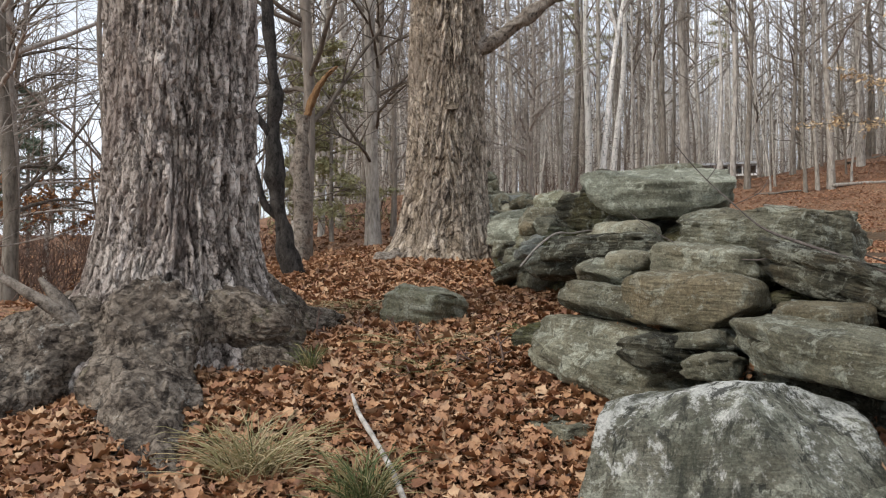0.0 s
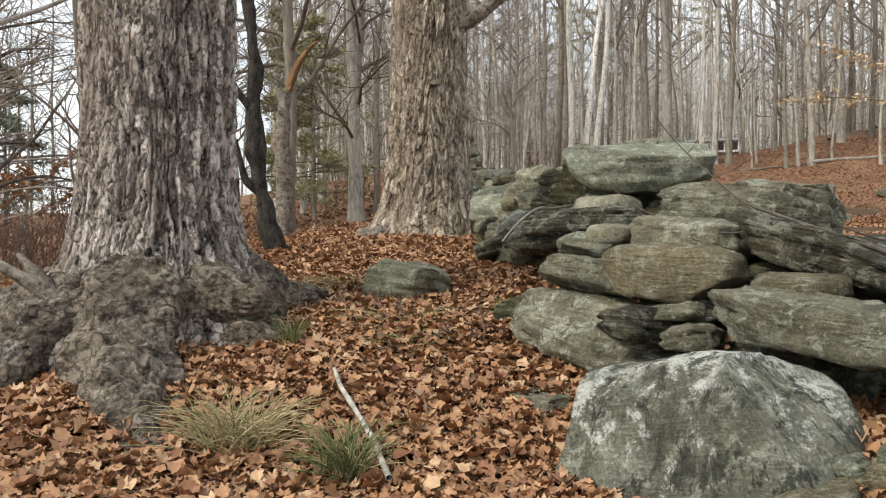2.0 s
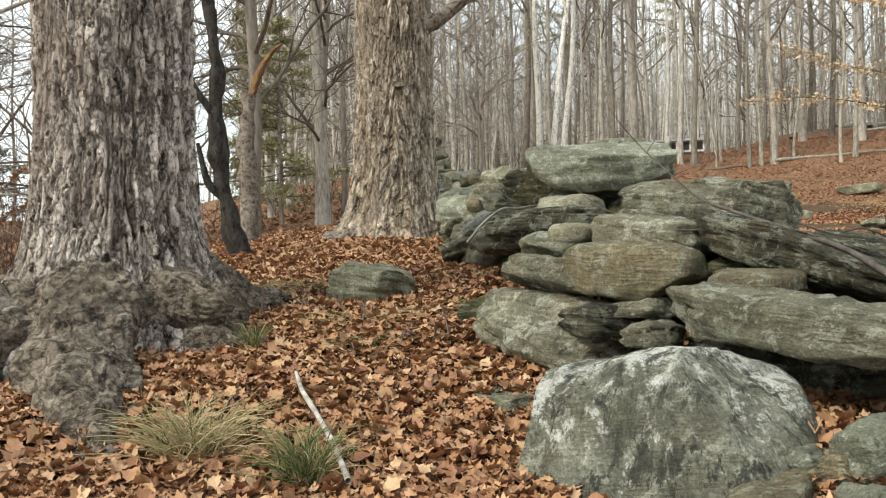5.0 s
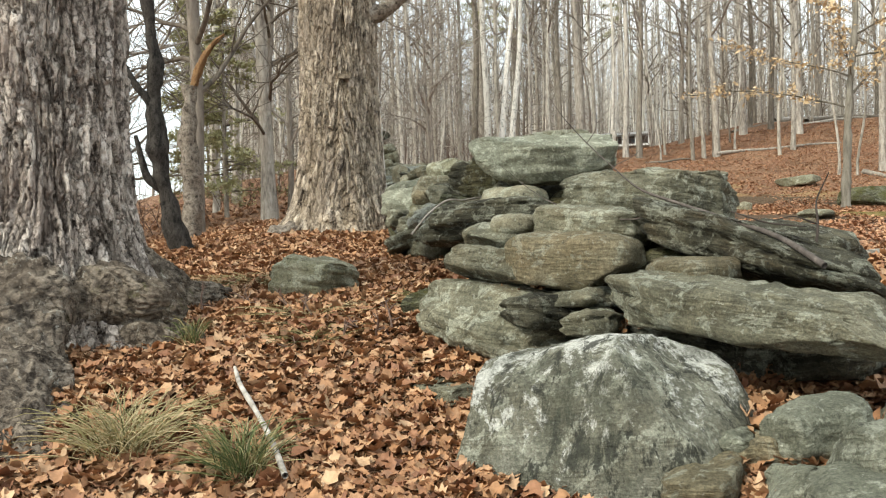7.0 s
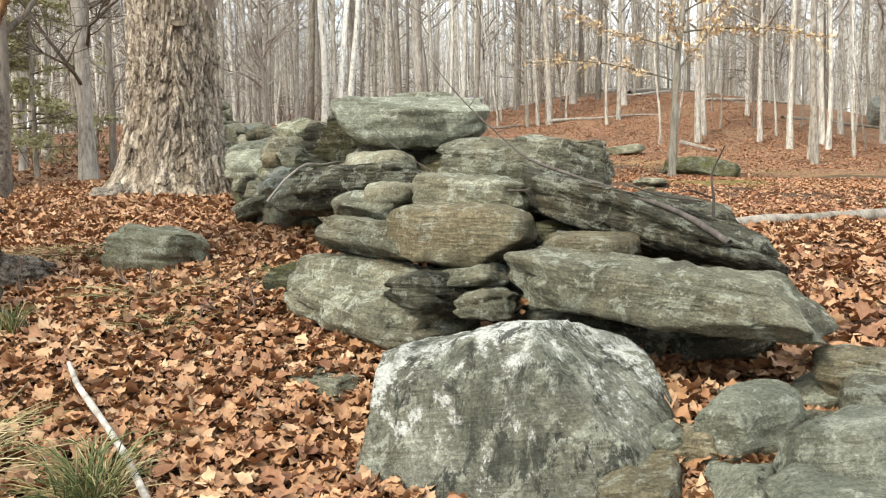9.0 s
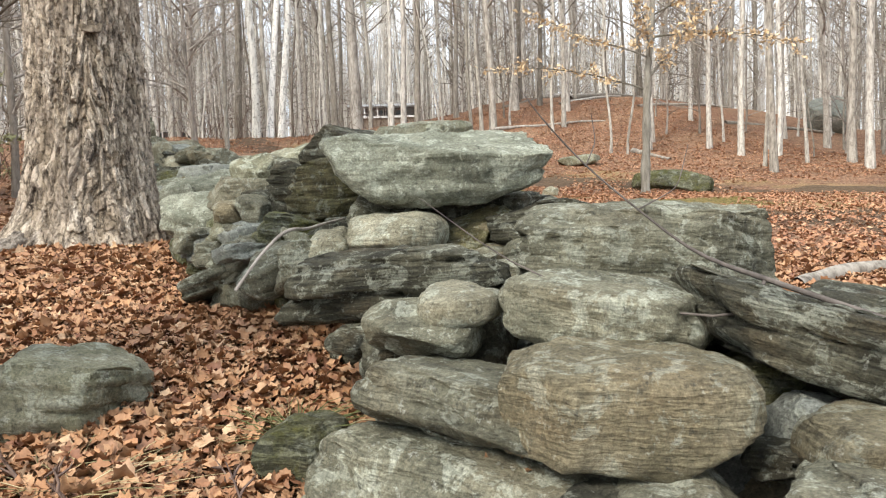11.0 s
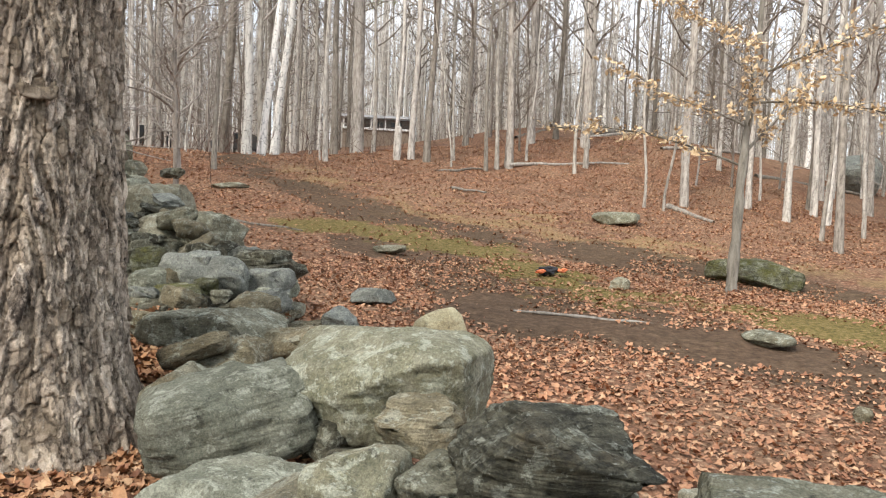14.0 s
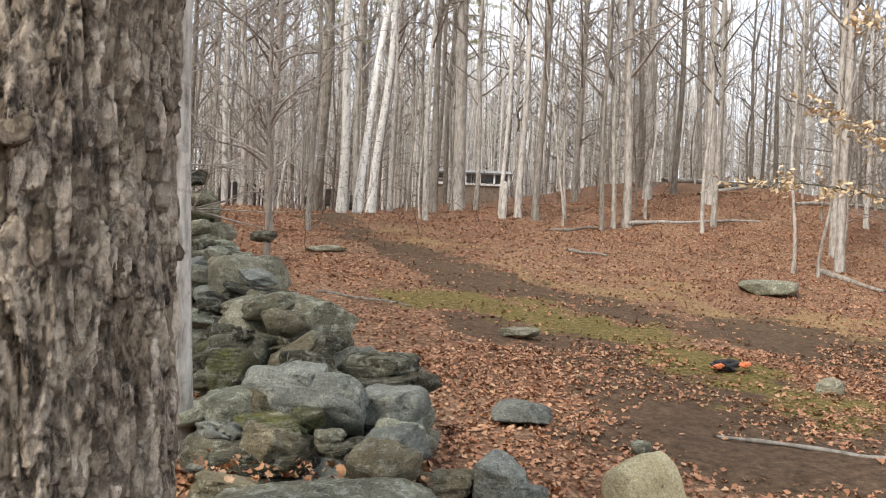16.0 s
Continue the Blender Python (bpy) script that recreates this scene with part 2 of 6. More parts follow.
def pole_material(name, light, mid, dark, marks=0.35):
    k = Nodes(name, 0.9, 0.15)
    r = k.rand()
    a = k.noise(3.0, 6, 0.65, k.stretch(5, 5, 1.2))
    col = k.ramp(a, (0.3, dark), (0.5, mid), (0.7, light))
    col = k.mix(k.ramp(k.noise(2.0, 5, 0.7, k.stretch(2.0, 2.0, 0.8)), (0.5, 0.0), (0.62, 0.6)), col, light)
    col = k.mix(k.ramp(k.noise(1.0, 4, 0.6, k.stretch(7, 7, 20)), (0.58, 0.0), (0.66, marks)), col, dark)
    col = k.hue(col, k.maths("ADD", k.maths("MULTIPLY", r, 0.8), 0.5), k.maths("ADD", k.maths("MULTIPLY", r, -0.4), 1.1))
    return k.done(col, a, 0.02, 0.5)


POLE_GREY = pole_material("grey_hardwood_bark", (0.62, 0.57, 0.49), (0.41, 0.37, 0.31), (0.14, 0.122, 0.1))
POLE_BROWN = pole_material("brown_hardwood_bark", (0.5, 0.45, 0.38), (0.32, 0.28, 0.23), (0.11, 0.094, 0.078))
POLE_BIRCH = pole_material("white_birch_bark", (0.8, 0.77, 0.7), (0.68, 0.65, 0.58), (0.15, 0.135, 0.115), 0.9)
TWIG = pole_material("twig_bark", (0.4, 0.345, 0.285), (0.27, 0.228, 0.187), (0.12, 0.102, 0.085), 0.2)
# bark of the far trees, with distance haze put into its pale colour
HAZE_BARK = pole_material("haze_paled_bark", (0.78, 0.74, 0.67), (0.62, 0.575, 0.51), (0.36, 0.325, 0.285), 0.2)
DEADWOOD = pole_material("bleached_dead_wood", (0.44, 0.4, 0.34), (0.3, 0.265, 0.22), (0.13, 0.11, 0.09), 0.2)


def leaf_material(name, *tones):
    k = Nodes(name, 0.62, 0.3)
    r = k.island()
    col = k.ramp(r, *[(i / (len(tones) - 1), c) for i, c in enumerate(tones)])
    col = k.mix(0.5, col, k.ramp(k.noise(38.0, 4, 0.7), (0.3, (0.25, 0.25, 0.25)), (0.7, (0.72, 0.72, 0.72))), "OVERLAY")
    return k.done(col, k.noise(90.0, 3, 0.6), 0.003, 0.5)


LEAF_DRY = leaf_material("dry_maple_leaf", (0.13, 0.058, 0.033), (0.35, 0.185, 0.09), (0.22, 0.1, 0.052), (0.42, 0.25, 0.135), (0.28, 0.14, 0.07), (0.48, 0.32, 0.19), (0.19, 0.083, 0.046), (0.38, 0.205, 0.1), (0.31, 0.165, 0.085))
LEAF_FAR = leaf_material("weathered_fallen_leaf", (0.2, 0.085, 0.045), (0.4, 0.2, 0.105), (0.28, 0.125, 0.066), (0.5, 0.3, 0.17), (0.33, 0.155, 0.083))
LEAF_TAN = leaf_material("tan_beech_leaf", (0.56, 0.4, 0.225), (0.68, 0.53, 0.34), (0.5, 0.335, 0.17))
GRASS = leaf_material("half_dry_grass", (0.09, 0.1, 0.035), (0.4, 0.32, 0.17), (0.2, 0.19, 0.075), (0.48, 0.4, 0.24), (0.3, 0.24, 0.12))
GRASS_GREEN = leaf_material("green_grass", (0.05, 0.075, 0.024), (0.1, 0.125, 0.04), (0.33, 0.27, 0.13), (0.07, 0.095, 0.03), (0.42, 0.35, 0.2))
NEEDLE = leaf_material("conifer_needle", (0.1, 0.14, 0.11), (0.15, 0.19, 0.14), (0.2, 0.23, 0.16))
NEEDLE_PALE = leaf_material("yellow_green_needle", (0.3, 0.29, 0.14), (0.38, 0.355, 0.19), (0.23, 0.225, 0.11))


def ground_material():
    k = Nodes("forest_floor", 0.92, 0.12)
    at = k.n.new("ShaderNodeAttribute")
    at.attribute_name = "cover"
    sep = k.n.new("ShaderNodeSeparateColor")
    k.l.new(at.outputs["Color"], sep.inputs[0])
    soil, moss, grass = sep.outputs[0], sep.outputs[1], sep.outputs[2]
    cell = k.cells(21.0, k.stretch(1, 1, 0.4), "F1", "Color")
    tone = k.n.new("ShaderNodeSeparateColor")
    k.l.new(cell, tone.inputs[0])
    edge = k.cells(21.0, k.stretch(1, 1, 0.4))
    leaf = k.ramp(tone.outputs[0], (0.0, (0.13, 0.06, 0.038)), (0.35, (0.29, 0.15, 0.088)), (0.6, (0.21, 0.1, 0.06)), (0.85, (0.38, 0.225, 0.138)), (1.0, (0.45, 0.31, 0.2)))
    leaf = k.mix(k.ramp(edge, (0.35, 0.0), (0.75, 0.7)), leaf, (0.1, 0.05, 0.03))
    wide = k.noise(0.5, 6, 0.65)
    leaf = k.mix(k.ramp(wide, (0.42, 0.0), (0.7, 0.55)), leaf, (0.28, 0.185, 0.115))
    brk = k.noise(2.4, 7, 0.72)
    grit = k.noise(16.0, 8, 0.8)
    leaf = k.mix(k.ramp(k.noise(1.1, 8, 0.75), (0.5, 0.0), (0.6, 0.6)), leaf, (0.115, 0.066, 0.04))
    leaf = k.mix(0.9, leaf, k.ramp(grit, (0.35, (0.14, 0.14, 0.14)), (0.65, (0.86, 0.86, 0.86))), "OVERLAY")
    earth = k.ramp(k.noise(9.0, 9, 0.8), (0.35, (0.036, 0.025, 0.016)), (0.5, (0.09, 0.06, 0.038)), (0.65, (0.17, 0.117, 0.073)))
    mossy = k.ramp(k.noise(14.0, 9, 0.8), (0.38, (0.05, 0.044, 0.012)), (0.5, (0.15, 0.125, 0.036)), (0.6, (0.29, 0.2, 0.09)))
    straw = k.ramp(k.noise(12.0, 9, 0.8, k.stretch(2, 1, 1)), (0.35, (0.09, 0.055, 0.025)), (0.5, (0.27, 0.175, 0.085)), (0.65, (0.46, 0.33, 0.18)))

    def cover(mask):
        return k.ramp(k.maths("ADD", k.maths("MULTIPLY", mask, 1.25), k.maths("MULTIPLY", k.maths("SUBTRACT", brk, 0.52), 2.4)), (0.32, 0.0), (0.62, 0.9))

    col = k.mix(cover(grass), leaf, straw)
    col = k.mix(cover(soil), col, earth)
    col = k.mix(cover(moss), col, mossy)
    h = k.maths("ADD", k.maths("MULTIPLY", edge, -0.5), k.maths("ADD", k.noise(40.0, 4, 0.7), k.maths("MULTIPLY", brk, 1.2)))
    return k.done(col, h, 0.03, 0.9)


FLOOR = ground_material()


def plain(name, col, rough=0.6, var=0.2, metal=0.0):
    k = Nodes(name, rough, 0.4)
    k.b.inputs["Metallic"].default_value = metal
    a = k.noise(9.0, 5, 0.65)
    return k.done(k.mix(var, col, k.ramp(a, (0.3, tuple(c * 0.45 for c in col)), (0.7, tuple(min(1, c * 1.25) for c in col)))), a, 0.003, 0.3)


# ---- shape helpers ----
def lattice(ix, iy, iz, seed):
    h = (ix * 374761393 + iy * 668265263 + iz * 2147483647 + seed * 1274126177) & 0xFFFFFFFF
    h = ((h ^ (h >> 13)) * 1274126177) & 0xFFFFFFFF
    return ((h ^ (h >> 16)) & 0xFFFF) / 32767.5 - 1.0


def vnoise(p, seed=0):
    """Smooth value noise between -1 and 1 at the rows of p."""
    f = np.floor(p)
    i = f.astype(np.int64)
    u = p - f
    u = u * u * (3 - 2 * u)
    out = np.zeros(len(p))
    for dx in (0, 1):
        for dy in (0, 1):
            for dz in (0, 1):
                w = (u[:, 0] if dx else 1 - u[:, 0]) * (u[:, 1] if dy else 1 - u[:, 1]) * (u[:, 2] if dz else 1 - u[:, 2])
                out += w * lattice(i[:, 0] + dx, i[:, 1] + dy, i[:, 2] + dz, seed)
    return out


def fbm(p, octaves=4, seed=0, gain=0.5):
    out, a = np.zeros(len(p)), 1.0
    for o in range(octaves):
        out += a * vnoise(p * 2.03**o, seed + o)
        a *= gain
    return out


def mesh_from(name, verts, faces, material, smooth=True):
    me = bpy.data.meshes.new(name)
    verts, faces = np.asarray(verts, dtype=np.float32), np.asarray(faces, dtype=np.int32)
    k = faces.shape[1]
    me.vertices.add(len(verts))
    me.vertices.foreach_set("co", verts.ravel())
    me.loops.add(faces.size)
    me.loops.foreach_set("vertex_index", faces.ravel())
    me.polygons.add(len(faces))
    me.polygons.foreach_set("loop_start", np.arange(0, faces.size, k, dtype=np.int32))
    me.update(calc_edges=True)
    me.validate()
    me.polygons.foreach_set("use_smooth", np.full(len(me.polygons), smooth))
    me.materials.append(material)
    return me


def part(name, me, parent=None, label=""):
    ob = new(name, me)
    if parent is not None:
        ob.parent = parent
    return tagged(ob, label)


def thing(name, where, label, category, group="", kind="", turn=0):
    ob = new(name)
    ob.empty_display_size = 0.1
    ob.matrix_basis = pose(*where, 0, 0, turn)
    return tagged(ob, label, category, group, kind)


def grid_faces(rows, cols, wrap):
    r, c = np.meshgrid(np.arange(rows - 1), np.arange(cols if wrap else cols - 1), indexing="ij")
    r, c = r.ravel(), c.ravel()
    n = (c + 1) % cols
    return np.stack([r * cols + c, r * cols + n, (r + 1) * cols + n, (r + 1) * cols + c], 1)


def tube(points, radii, sides, seed=0, rough=0.0):
    """Verts and quads of a tapered tube along points, closed at the far end by its thinness."""
    p = np.asarray(points, float)
    t = np.gradient(p, axis=0)
    t /= np.linalg.norm(t, axis=1)[:, None] + 1e-9
    ref = np.array([0.0, 0.0, 1.0]) if abs(t[:, 2]).mean() < 0.8 else np.array([1.0, 0.0, 0.0])
    a = np.cross(t, ref)
    a /= np.linalg.norm(a, axis=1)[:, None] + 1e-9
    b = np.cross(t, a)
    th = np.arange(sides) * 2 * math.pi / sides
    r = np.asarray(radii, float)[:, None, None]
    v = p[:, None] + r * (np.cos(th)[None, :, None] * a[:, None] + np.sin(th)[None, :, None] * b[:, None])
    v = v.reshape(-1, 3)
    if rough:
        mid = np.repeat(p, sides, 0)
        v = mid + (v - mid) * (1 + rough * fbm(v * 6, 3, seed))[:, None]
    return v, grid_faces(len(p), sides, True)


class Bag:
    """Collects verts and quads of many pieces into one mesh."""

    def __init__(self):
        self.v, self.f, self.n = [], [], 0

    def add(self, v, f):
        self.v.append(v)
        self.f.append(f + self.n)
        self.n += len(v)

    def mesh(self, name, material, smooth=True):
        return mesh_from(name, np.concatenate(self.v), np.concatenate(self.f), material, smooth)


# ---- the ground: a wooded slope that climbs ahead and falls off to the west ----
GY = (-400, -40, -10, 0, 3, 4.3, 7, 8.4, 12.8, 15, 20, 24, 28, 31, 36, 45, 52, 80, 150, 400)
GZ = (-12, -2.0, -0.3, 0.3, 0.66, 0.93, 1.24, 1.38, 1.66, 1.76, 2.35, 2.85, 3.55, 4.1, 4.3, 4.3, 4.9, 6.5, 10, 14)


def ground_z(x, y):
    x, y = np.asarray(x, float), np.asarray(y, float)
    b = sum(np.interp(y + d, GY, GZ) for d in (-0.8, -0.3, 0.3, 0.8)) / 4
    b = b + 2.4 * np.exp(-((x - 24) ** 2 + (y - 38) ** 2) / 128)
    bank = np.clip((x - 0.9) / 0.7, 0, 1)
    b = b + 0.2 * bank * bank * (3 - 2 * bank) * np.clip((6.5 - y) / 3, 0, 1)
    b = b - 0.24 * np.exp(-((x - 1.9) ** 2 + (y - 2.85) ** 2) / 0.06)
    low = np.maximum(0, -1.5 - x)
    return b - 3.2 * (1 - np.exp(-low * 0.05))


def ground_fine(x, y):
    p = np.stack([x, y, np.zeros_like(x)], 1)
    far = np.clip((np.abs(y) - 14) / 20, 0, 1)
    return ground_z(x, y) + 0.035 * fbm(p * 0.9, 3, 5) + 0.012 * fbm(p * 4, 2, 9) + far * 0.14 * fbm(p * 0.35, 3, 11)


def near_line(x, y, line):
    """How far the places lie from a bent line on the plan."""
    best = np.full(len(x), 1e9)
    for (ax, ay), (bx, by) in zip(line, line[1:]):
        dx, dy = bx - ax, by - ay
        u = np.clip(((x - ax) * dx + (y - ay) * dy) / (dx * dx + dy * dy), 0, 1)
        best = np.minimum(best, np.hypot(x - ax - u * dx, y - ay - u * dy))
    return best


RUT = ((5.0, 30), (5.8, 25.5), (7.7, 20.5), (9.2, 18.6), (12, 15), (16, 10))
TRACK = ((5.4, 17.5), (6.0, 15.0), (6.0, 12.8), (7.0, 10.5), (9.5, 7.0))
MOSS = ((5.6, 20.6), (7.2, 17.4), (7.4, 15.2), (9.0, 13.2), (12, 10))
STRAW = ((7, 27), (9, 21.5), (12, 17.5), (14, 13.5), (9, 9))


def covers(x, y):
    p = np.stack([x, y, np.zeros_like(x)], 1)
    x, y = x + 0.8 * fbm(p * 0.45, 3, 71) + 0.3 * fbm(p * 2.1, 2, 73), y + 0.8 * fbm(p * 0.45, 3, 72)
    worn = 0.45 + 0.8 * np.clip(fbm(p * 0.8, 3, 75) + 0.35, 0, 1)
    soil = np.maximum(np.exp(-(near_line(x, y, RUT) / 1.1) ** 2), 1.1 * np.exp(-(near_line(x, y, TRACK) / 1.5) ** 2))
    moss = 0.9 * np.exp(-(near_line(x, y, MOSS) / 1.2) ** 2) * np.clip(1.6 * fbm(p * 0.6, 3, 77) + 0.95, 0.2, 1.25)
    straw = 0.55 * np.exp(-(near_line(x, y, STRAW) / 2.6) ** 2)
    return soil * worn * 1.25, moss * (1.7 - worn), straw * worn


def build_ground():
    n = 380
    u = np.linspace(-1, 1, n)
    gx = 6 + 260 * np.sinh(5.2 * u) / np.sinh(5.2)
    gy = 12 + 330 * np.sinh(5.2 * u) / np.sinh(5.2)
    y, x = np.meshgrid(gy, gx, indexing="ij")
    x, y = x.ravel(), y.ravel()
    v = np.stack([x, y, ground_fine(x, y)], 1)
    me = mesh_from("ground", v, grid_faces(n, n, False), FLOOR)
    c = np.ones((len(x), 4), np.float32)
    c[:, 0], c[:, 1], c[:, 2] = covers(x, y)
    me.color_attributes.new("cover", "FLOAT_COLOR", "POINT").data.foreach_set("color", c.ravel())
    tagged(new("ground", me), "leaf-covered forest floor with worn earth and moss", "ground", kind="structure")


build_ground()


# ---- the two old maples ----
def bark_cells(u, w, n, seed):
    """Uneven plates on the unrolled bark: how far from a plate's edge, how high within the plate, and the plate's own number."""
    fu, fw = np.floor(u), np.floor(w)
    f1, f2 = np.full(len(u), 9.0), np.full(len(u), 9.0)
    tilt, pick = np.zeros(len(u)), np.zeros(len(u))
    zero = np.zeros(len(u), np.int64)
    for i in (-1, 0, 1):
        for j in (-1, 0, 1):
            cu, cw = (fu + i).astype(np.int64), (fw + j).astype(np.int64)
            m = np.mod(cu, n)
            du = cu + 0.5 + 0.45 * lattice(m, cw, zero, seed) - u
            dw = cw + 0.5 + 0.48 * lattice(m, cw, zero + 7, seed) - w
            d = np.hypot(du, dw)
            near = d < f1
            f2 = np.where(near, f1, np.minimum(f2, d))
            tilt, pick = np.where(near, -dw, tilt), np.where(near, lattice(m, cw, zero + 3, seed), pick)
            f1 = np.minimum(f1, d)
    return f2 - f1, tilt, pick


def old_trunk(cx, cy, z0, z1, z2, profile, lobes, bark, plates, seed, lean=(0, 0), cols=300, rows=420):
    """A bark-covered trunk; profile gives (height, radius), lobes the root swellings as (direction, reach, width, height)."""
    zz = np.concatenate([np.linspace(z0, z2, rows - 50), np.linspace(z2, z1, 51)[1:]])
    th = np.arange(cols) * 2 * math.pi / cols
    z, t = np.meshgrid(zz, th, indexing="ij")
    z, t = z.ravel(), t.ravel()
    r = np.interp(z, [a for a, _ in profile], [b for _, b in profile])
    for d, reach, wide, high in lobes:
        a = np.angle(np.exp(1j * (t - radians(d))))
        r += reach * np.exp(-(a / wide) ** 2) * np.exp(-np.maximum(0, z - z0 - 0.05) / high)
    c, s = np.cos(t), np.sin(t)
    q = np.stack([c * 0.45, s * 0.45, z], 1)
    r *= 1 + 0.05 * fbm(q * np.array([2.2, 2.2, 0.7]), 3, seed)
    n, kz, lift, deep = (36, 3.6, 0.016, 0.026) if plates else (46, 1.9, 0.006, 0.04)
    warp = fbm(q * np.array([4, 4, 1.6]), 3, seed + 3)
    jag = fbm(q * np.array([30, 30, 14]), 3, seed + 13)
    slip = 2.5 * vnoise(np.stack([c * 9, s * 9, z * 0.2], 1), seed + 1)
    edge, tilt, pick = bark_cells(t / (2 * math.pi) * n + warp * 1.3 + jag * 0.18, z * kz + warp + slip + jag * 0.22, n, seed + 5)
    edge2, tilt2, pick2 = bark_cells(t / (2 * math.pi) * n * 2 + warp * 2 + jag * 0.3, z * kz * 2.6 + slip + jag * 0.4, n * 2, seed + 15)
    d = deep * (np.clip(edge / 0.28, 0, 1) ** 0.5 - 0.65) + lift * np.clip(-tilt, -0.7, 0.9) + 0.016 * pick
    d += 0.011 * (np.clip(edge2 / 0.3, 0, 1) ** 0.5 - 0.6) + 0.007 * pick2 + 0.006 * np.clip(-tilt2, -0.7, 0.9)
    d += 0.004 * jag
    rid = 1 - 2 * np.abs(vnoise(q * np.array([8, 8, 0.9]) + warp[:, None] * 0.5, seed + 11))
    d += (0.006 if plates else 0.007) * rid
    d *= (0.3 if plates else 0.55) + (0.7 if plates else 0.45) * np.clip((z - z0) / 1.0, 0, 1)
    pick = np.clip(0.6 * pick + 0.5 * pick2, -1, 1)
    r += d
    k = (z - z0)
    v = np.stack([cx + lean[0] * k + r * c, cy + lean[1] * k + r * s, z], 1)
    me = mesh_from("trunk", v, grid_faces(rows, cols, True), bark)
    me.attributes.new("plate", "FLOAT", "POINT").data.foreach_set("value", (0.5 + 0.5 * pick).astype(np.float32))
    return me


def bent(points, n):
    """A smooth line through a few points."""
    p = np.asarray(points, float)
    u, k = np.linspace(0, len(p) - 1, n), np.arange(len(p))
    line = np.stack([np.interp(u, k, p[:, i]) for i in range(p.shape[1])], 1)
    for _ in range(max(2, n // len(p) // 2)):
        line[1:-1] = (line[:-2] + 2 * line[1:-1] + line[2:]) / 4
    return line


def gnarled(name, points, bark, parent, label="", sides=150, n=190, lump=0.1, seed=1, fine=0.012, scaly=True):
    """A root or limb along points (x, y, z, radius), knotted and covered in scales of bark."""
    line = bent(points, n)
    v, f = tube(line[:, :3], line[:, 3], sides)
    mid = np.repeat(line[:, :3], sides, 0)
    out = v - mid
    ln = np.linalg.norm(out, axis=1)[:, None] + 1e-6
    out /= ln
    d = lump * fbm(v * 4.2, 3, seed) * ln[:, 0] / 0.2
    pick = np.zeros(len(v))
    if scaly:
        run = np.concatenate([[0], np.cumsum(np.linalg.norm(np.diff(line[:, :3], axis=0), axis=1))])
        jag = fbm(v * 16, 2, seed + 2)
        warp = fbm(v * 6, 2, seed + 4)
        u = np.tile(np.arange(sides) / sides, n)
        around = 14
        edge, tilt, pick = bark_cells(u * around + jag * 0.25 + warp * 0.9, np.repeat(run, sides) * 7 + jag * 0.2 + warp, around, seed + 6)
        edge2, _, pick2 = bark_cells(u * around * 3 + jag * 0.4, np.repeat(run, sides) * 26 + jag * 0.5, around * 3, seed + 7)
        d += fine * (1.6 * np.clip(edge / 0.3, 0, 1) ** 0.5 + 0.9 * pick + 0.8 * tilt + 0.35 * np.clip(edge2 / 0.3, 0, 1) ** 0.5 + 0.2 * pick2 + 0.1 * jag - 1.3)
        pick = np.clip(0.6 * pick + 0.5 * pick2, -1, 1)
    else:
        warp = v + 0.05 * np.stack([fbm(v * 5, 2, seed + 7), fbm(v * 5, 2, seed + 8), fbm(v * 5, 2, seed + 9)], 1)
        crack = np.clip(np.abs(vnoise(warp * 9, seed + 3)) / 0.16, 0, 1) ** 0.6
        run = np.repeat(np.concatenate([[0], np.cumsum(np.linalg.norm(np.diff(line[:, :3], axis=0), axis=1))]), sides)
        ang = np.tile(np.arange(sides) * 2 * math.pi / sides, n) + 0.5 * fbm(v * 3, 2, seed + 1)
        w = np.stack([np.cos(ang) * 2.6, np.sin(ang) * 2.6, run * 3.0], 1)
        ridge = 1 - np.abs(fbm(w, 4, seed + 11)) * 2
        ridge2 = 1 - np.abs(fbm(w * np.array([4, 4, 3]), 3, seed + 12)) * 2
        d += fine * (0.35 * crack + 1.3 * ridge + 0.55 * ridge2 - 1.0 + 0.3 * fbm(v * 30, 2, seed + 5))
    me = mesh_from(name, v + out * d[:, None], f, bark)
    me.attributes.new("plate", "FLOAT", "POINT").data.foreach_set("value", (0.5 + 0.5 * pick).astype(np.float32))
    return part(name, me, parent, label)


def lump_mesh(name, size, bark, seed, n=22, amp=0.16):
    bm = bmesh.new()
    bmesh.ops.create_icosphere(bm, subdivisions=5, radius=1)
    v = np.array([w.co[:] for w in bm.verts])
    f = np.array([[w.index for w in g.verts] for g in bm.faces])
    bm.free()
    v = v * (1 + amp * fbm(v * 1.9, 4, seed) + 0.05 * (1 - 2 * np.abs(vnoise(v * 7, seed + 2))))[:, None] * np.array(size)
    return mesh_from(name, v, f, bark)


maple_a = tagged(new("old_maple_tree"), "huge old maple with furrowed grey-brown bark and knotted roots", "tree")
AX, AY = -1.66, 4.95
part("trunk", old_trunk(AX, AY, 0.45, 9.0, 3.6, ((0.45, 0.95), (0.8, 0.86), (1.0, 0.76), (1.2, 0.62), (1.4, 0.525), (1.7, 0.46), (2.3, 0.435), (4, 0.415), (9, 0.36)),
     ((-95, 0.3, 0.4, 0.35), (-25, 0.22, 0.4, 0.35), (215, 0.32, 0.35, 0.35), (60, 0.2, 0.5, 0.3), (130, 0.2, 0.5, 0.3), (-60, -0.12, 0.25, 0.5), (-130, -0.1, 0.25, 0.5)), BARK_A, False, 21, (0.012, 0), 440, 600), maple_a)
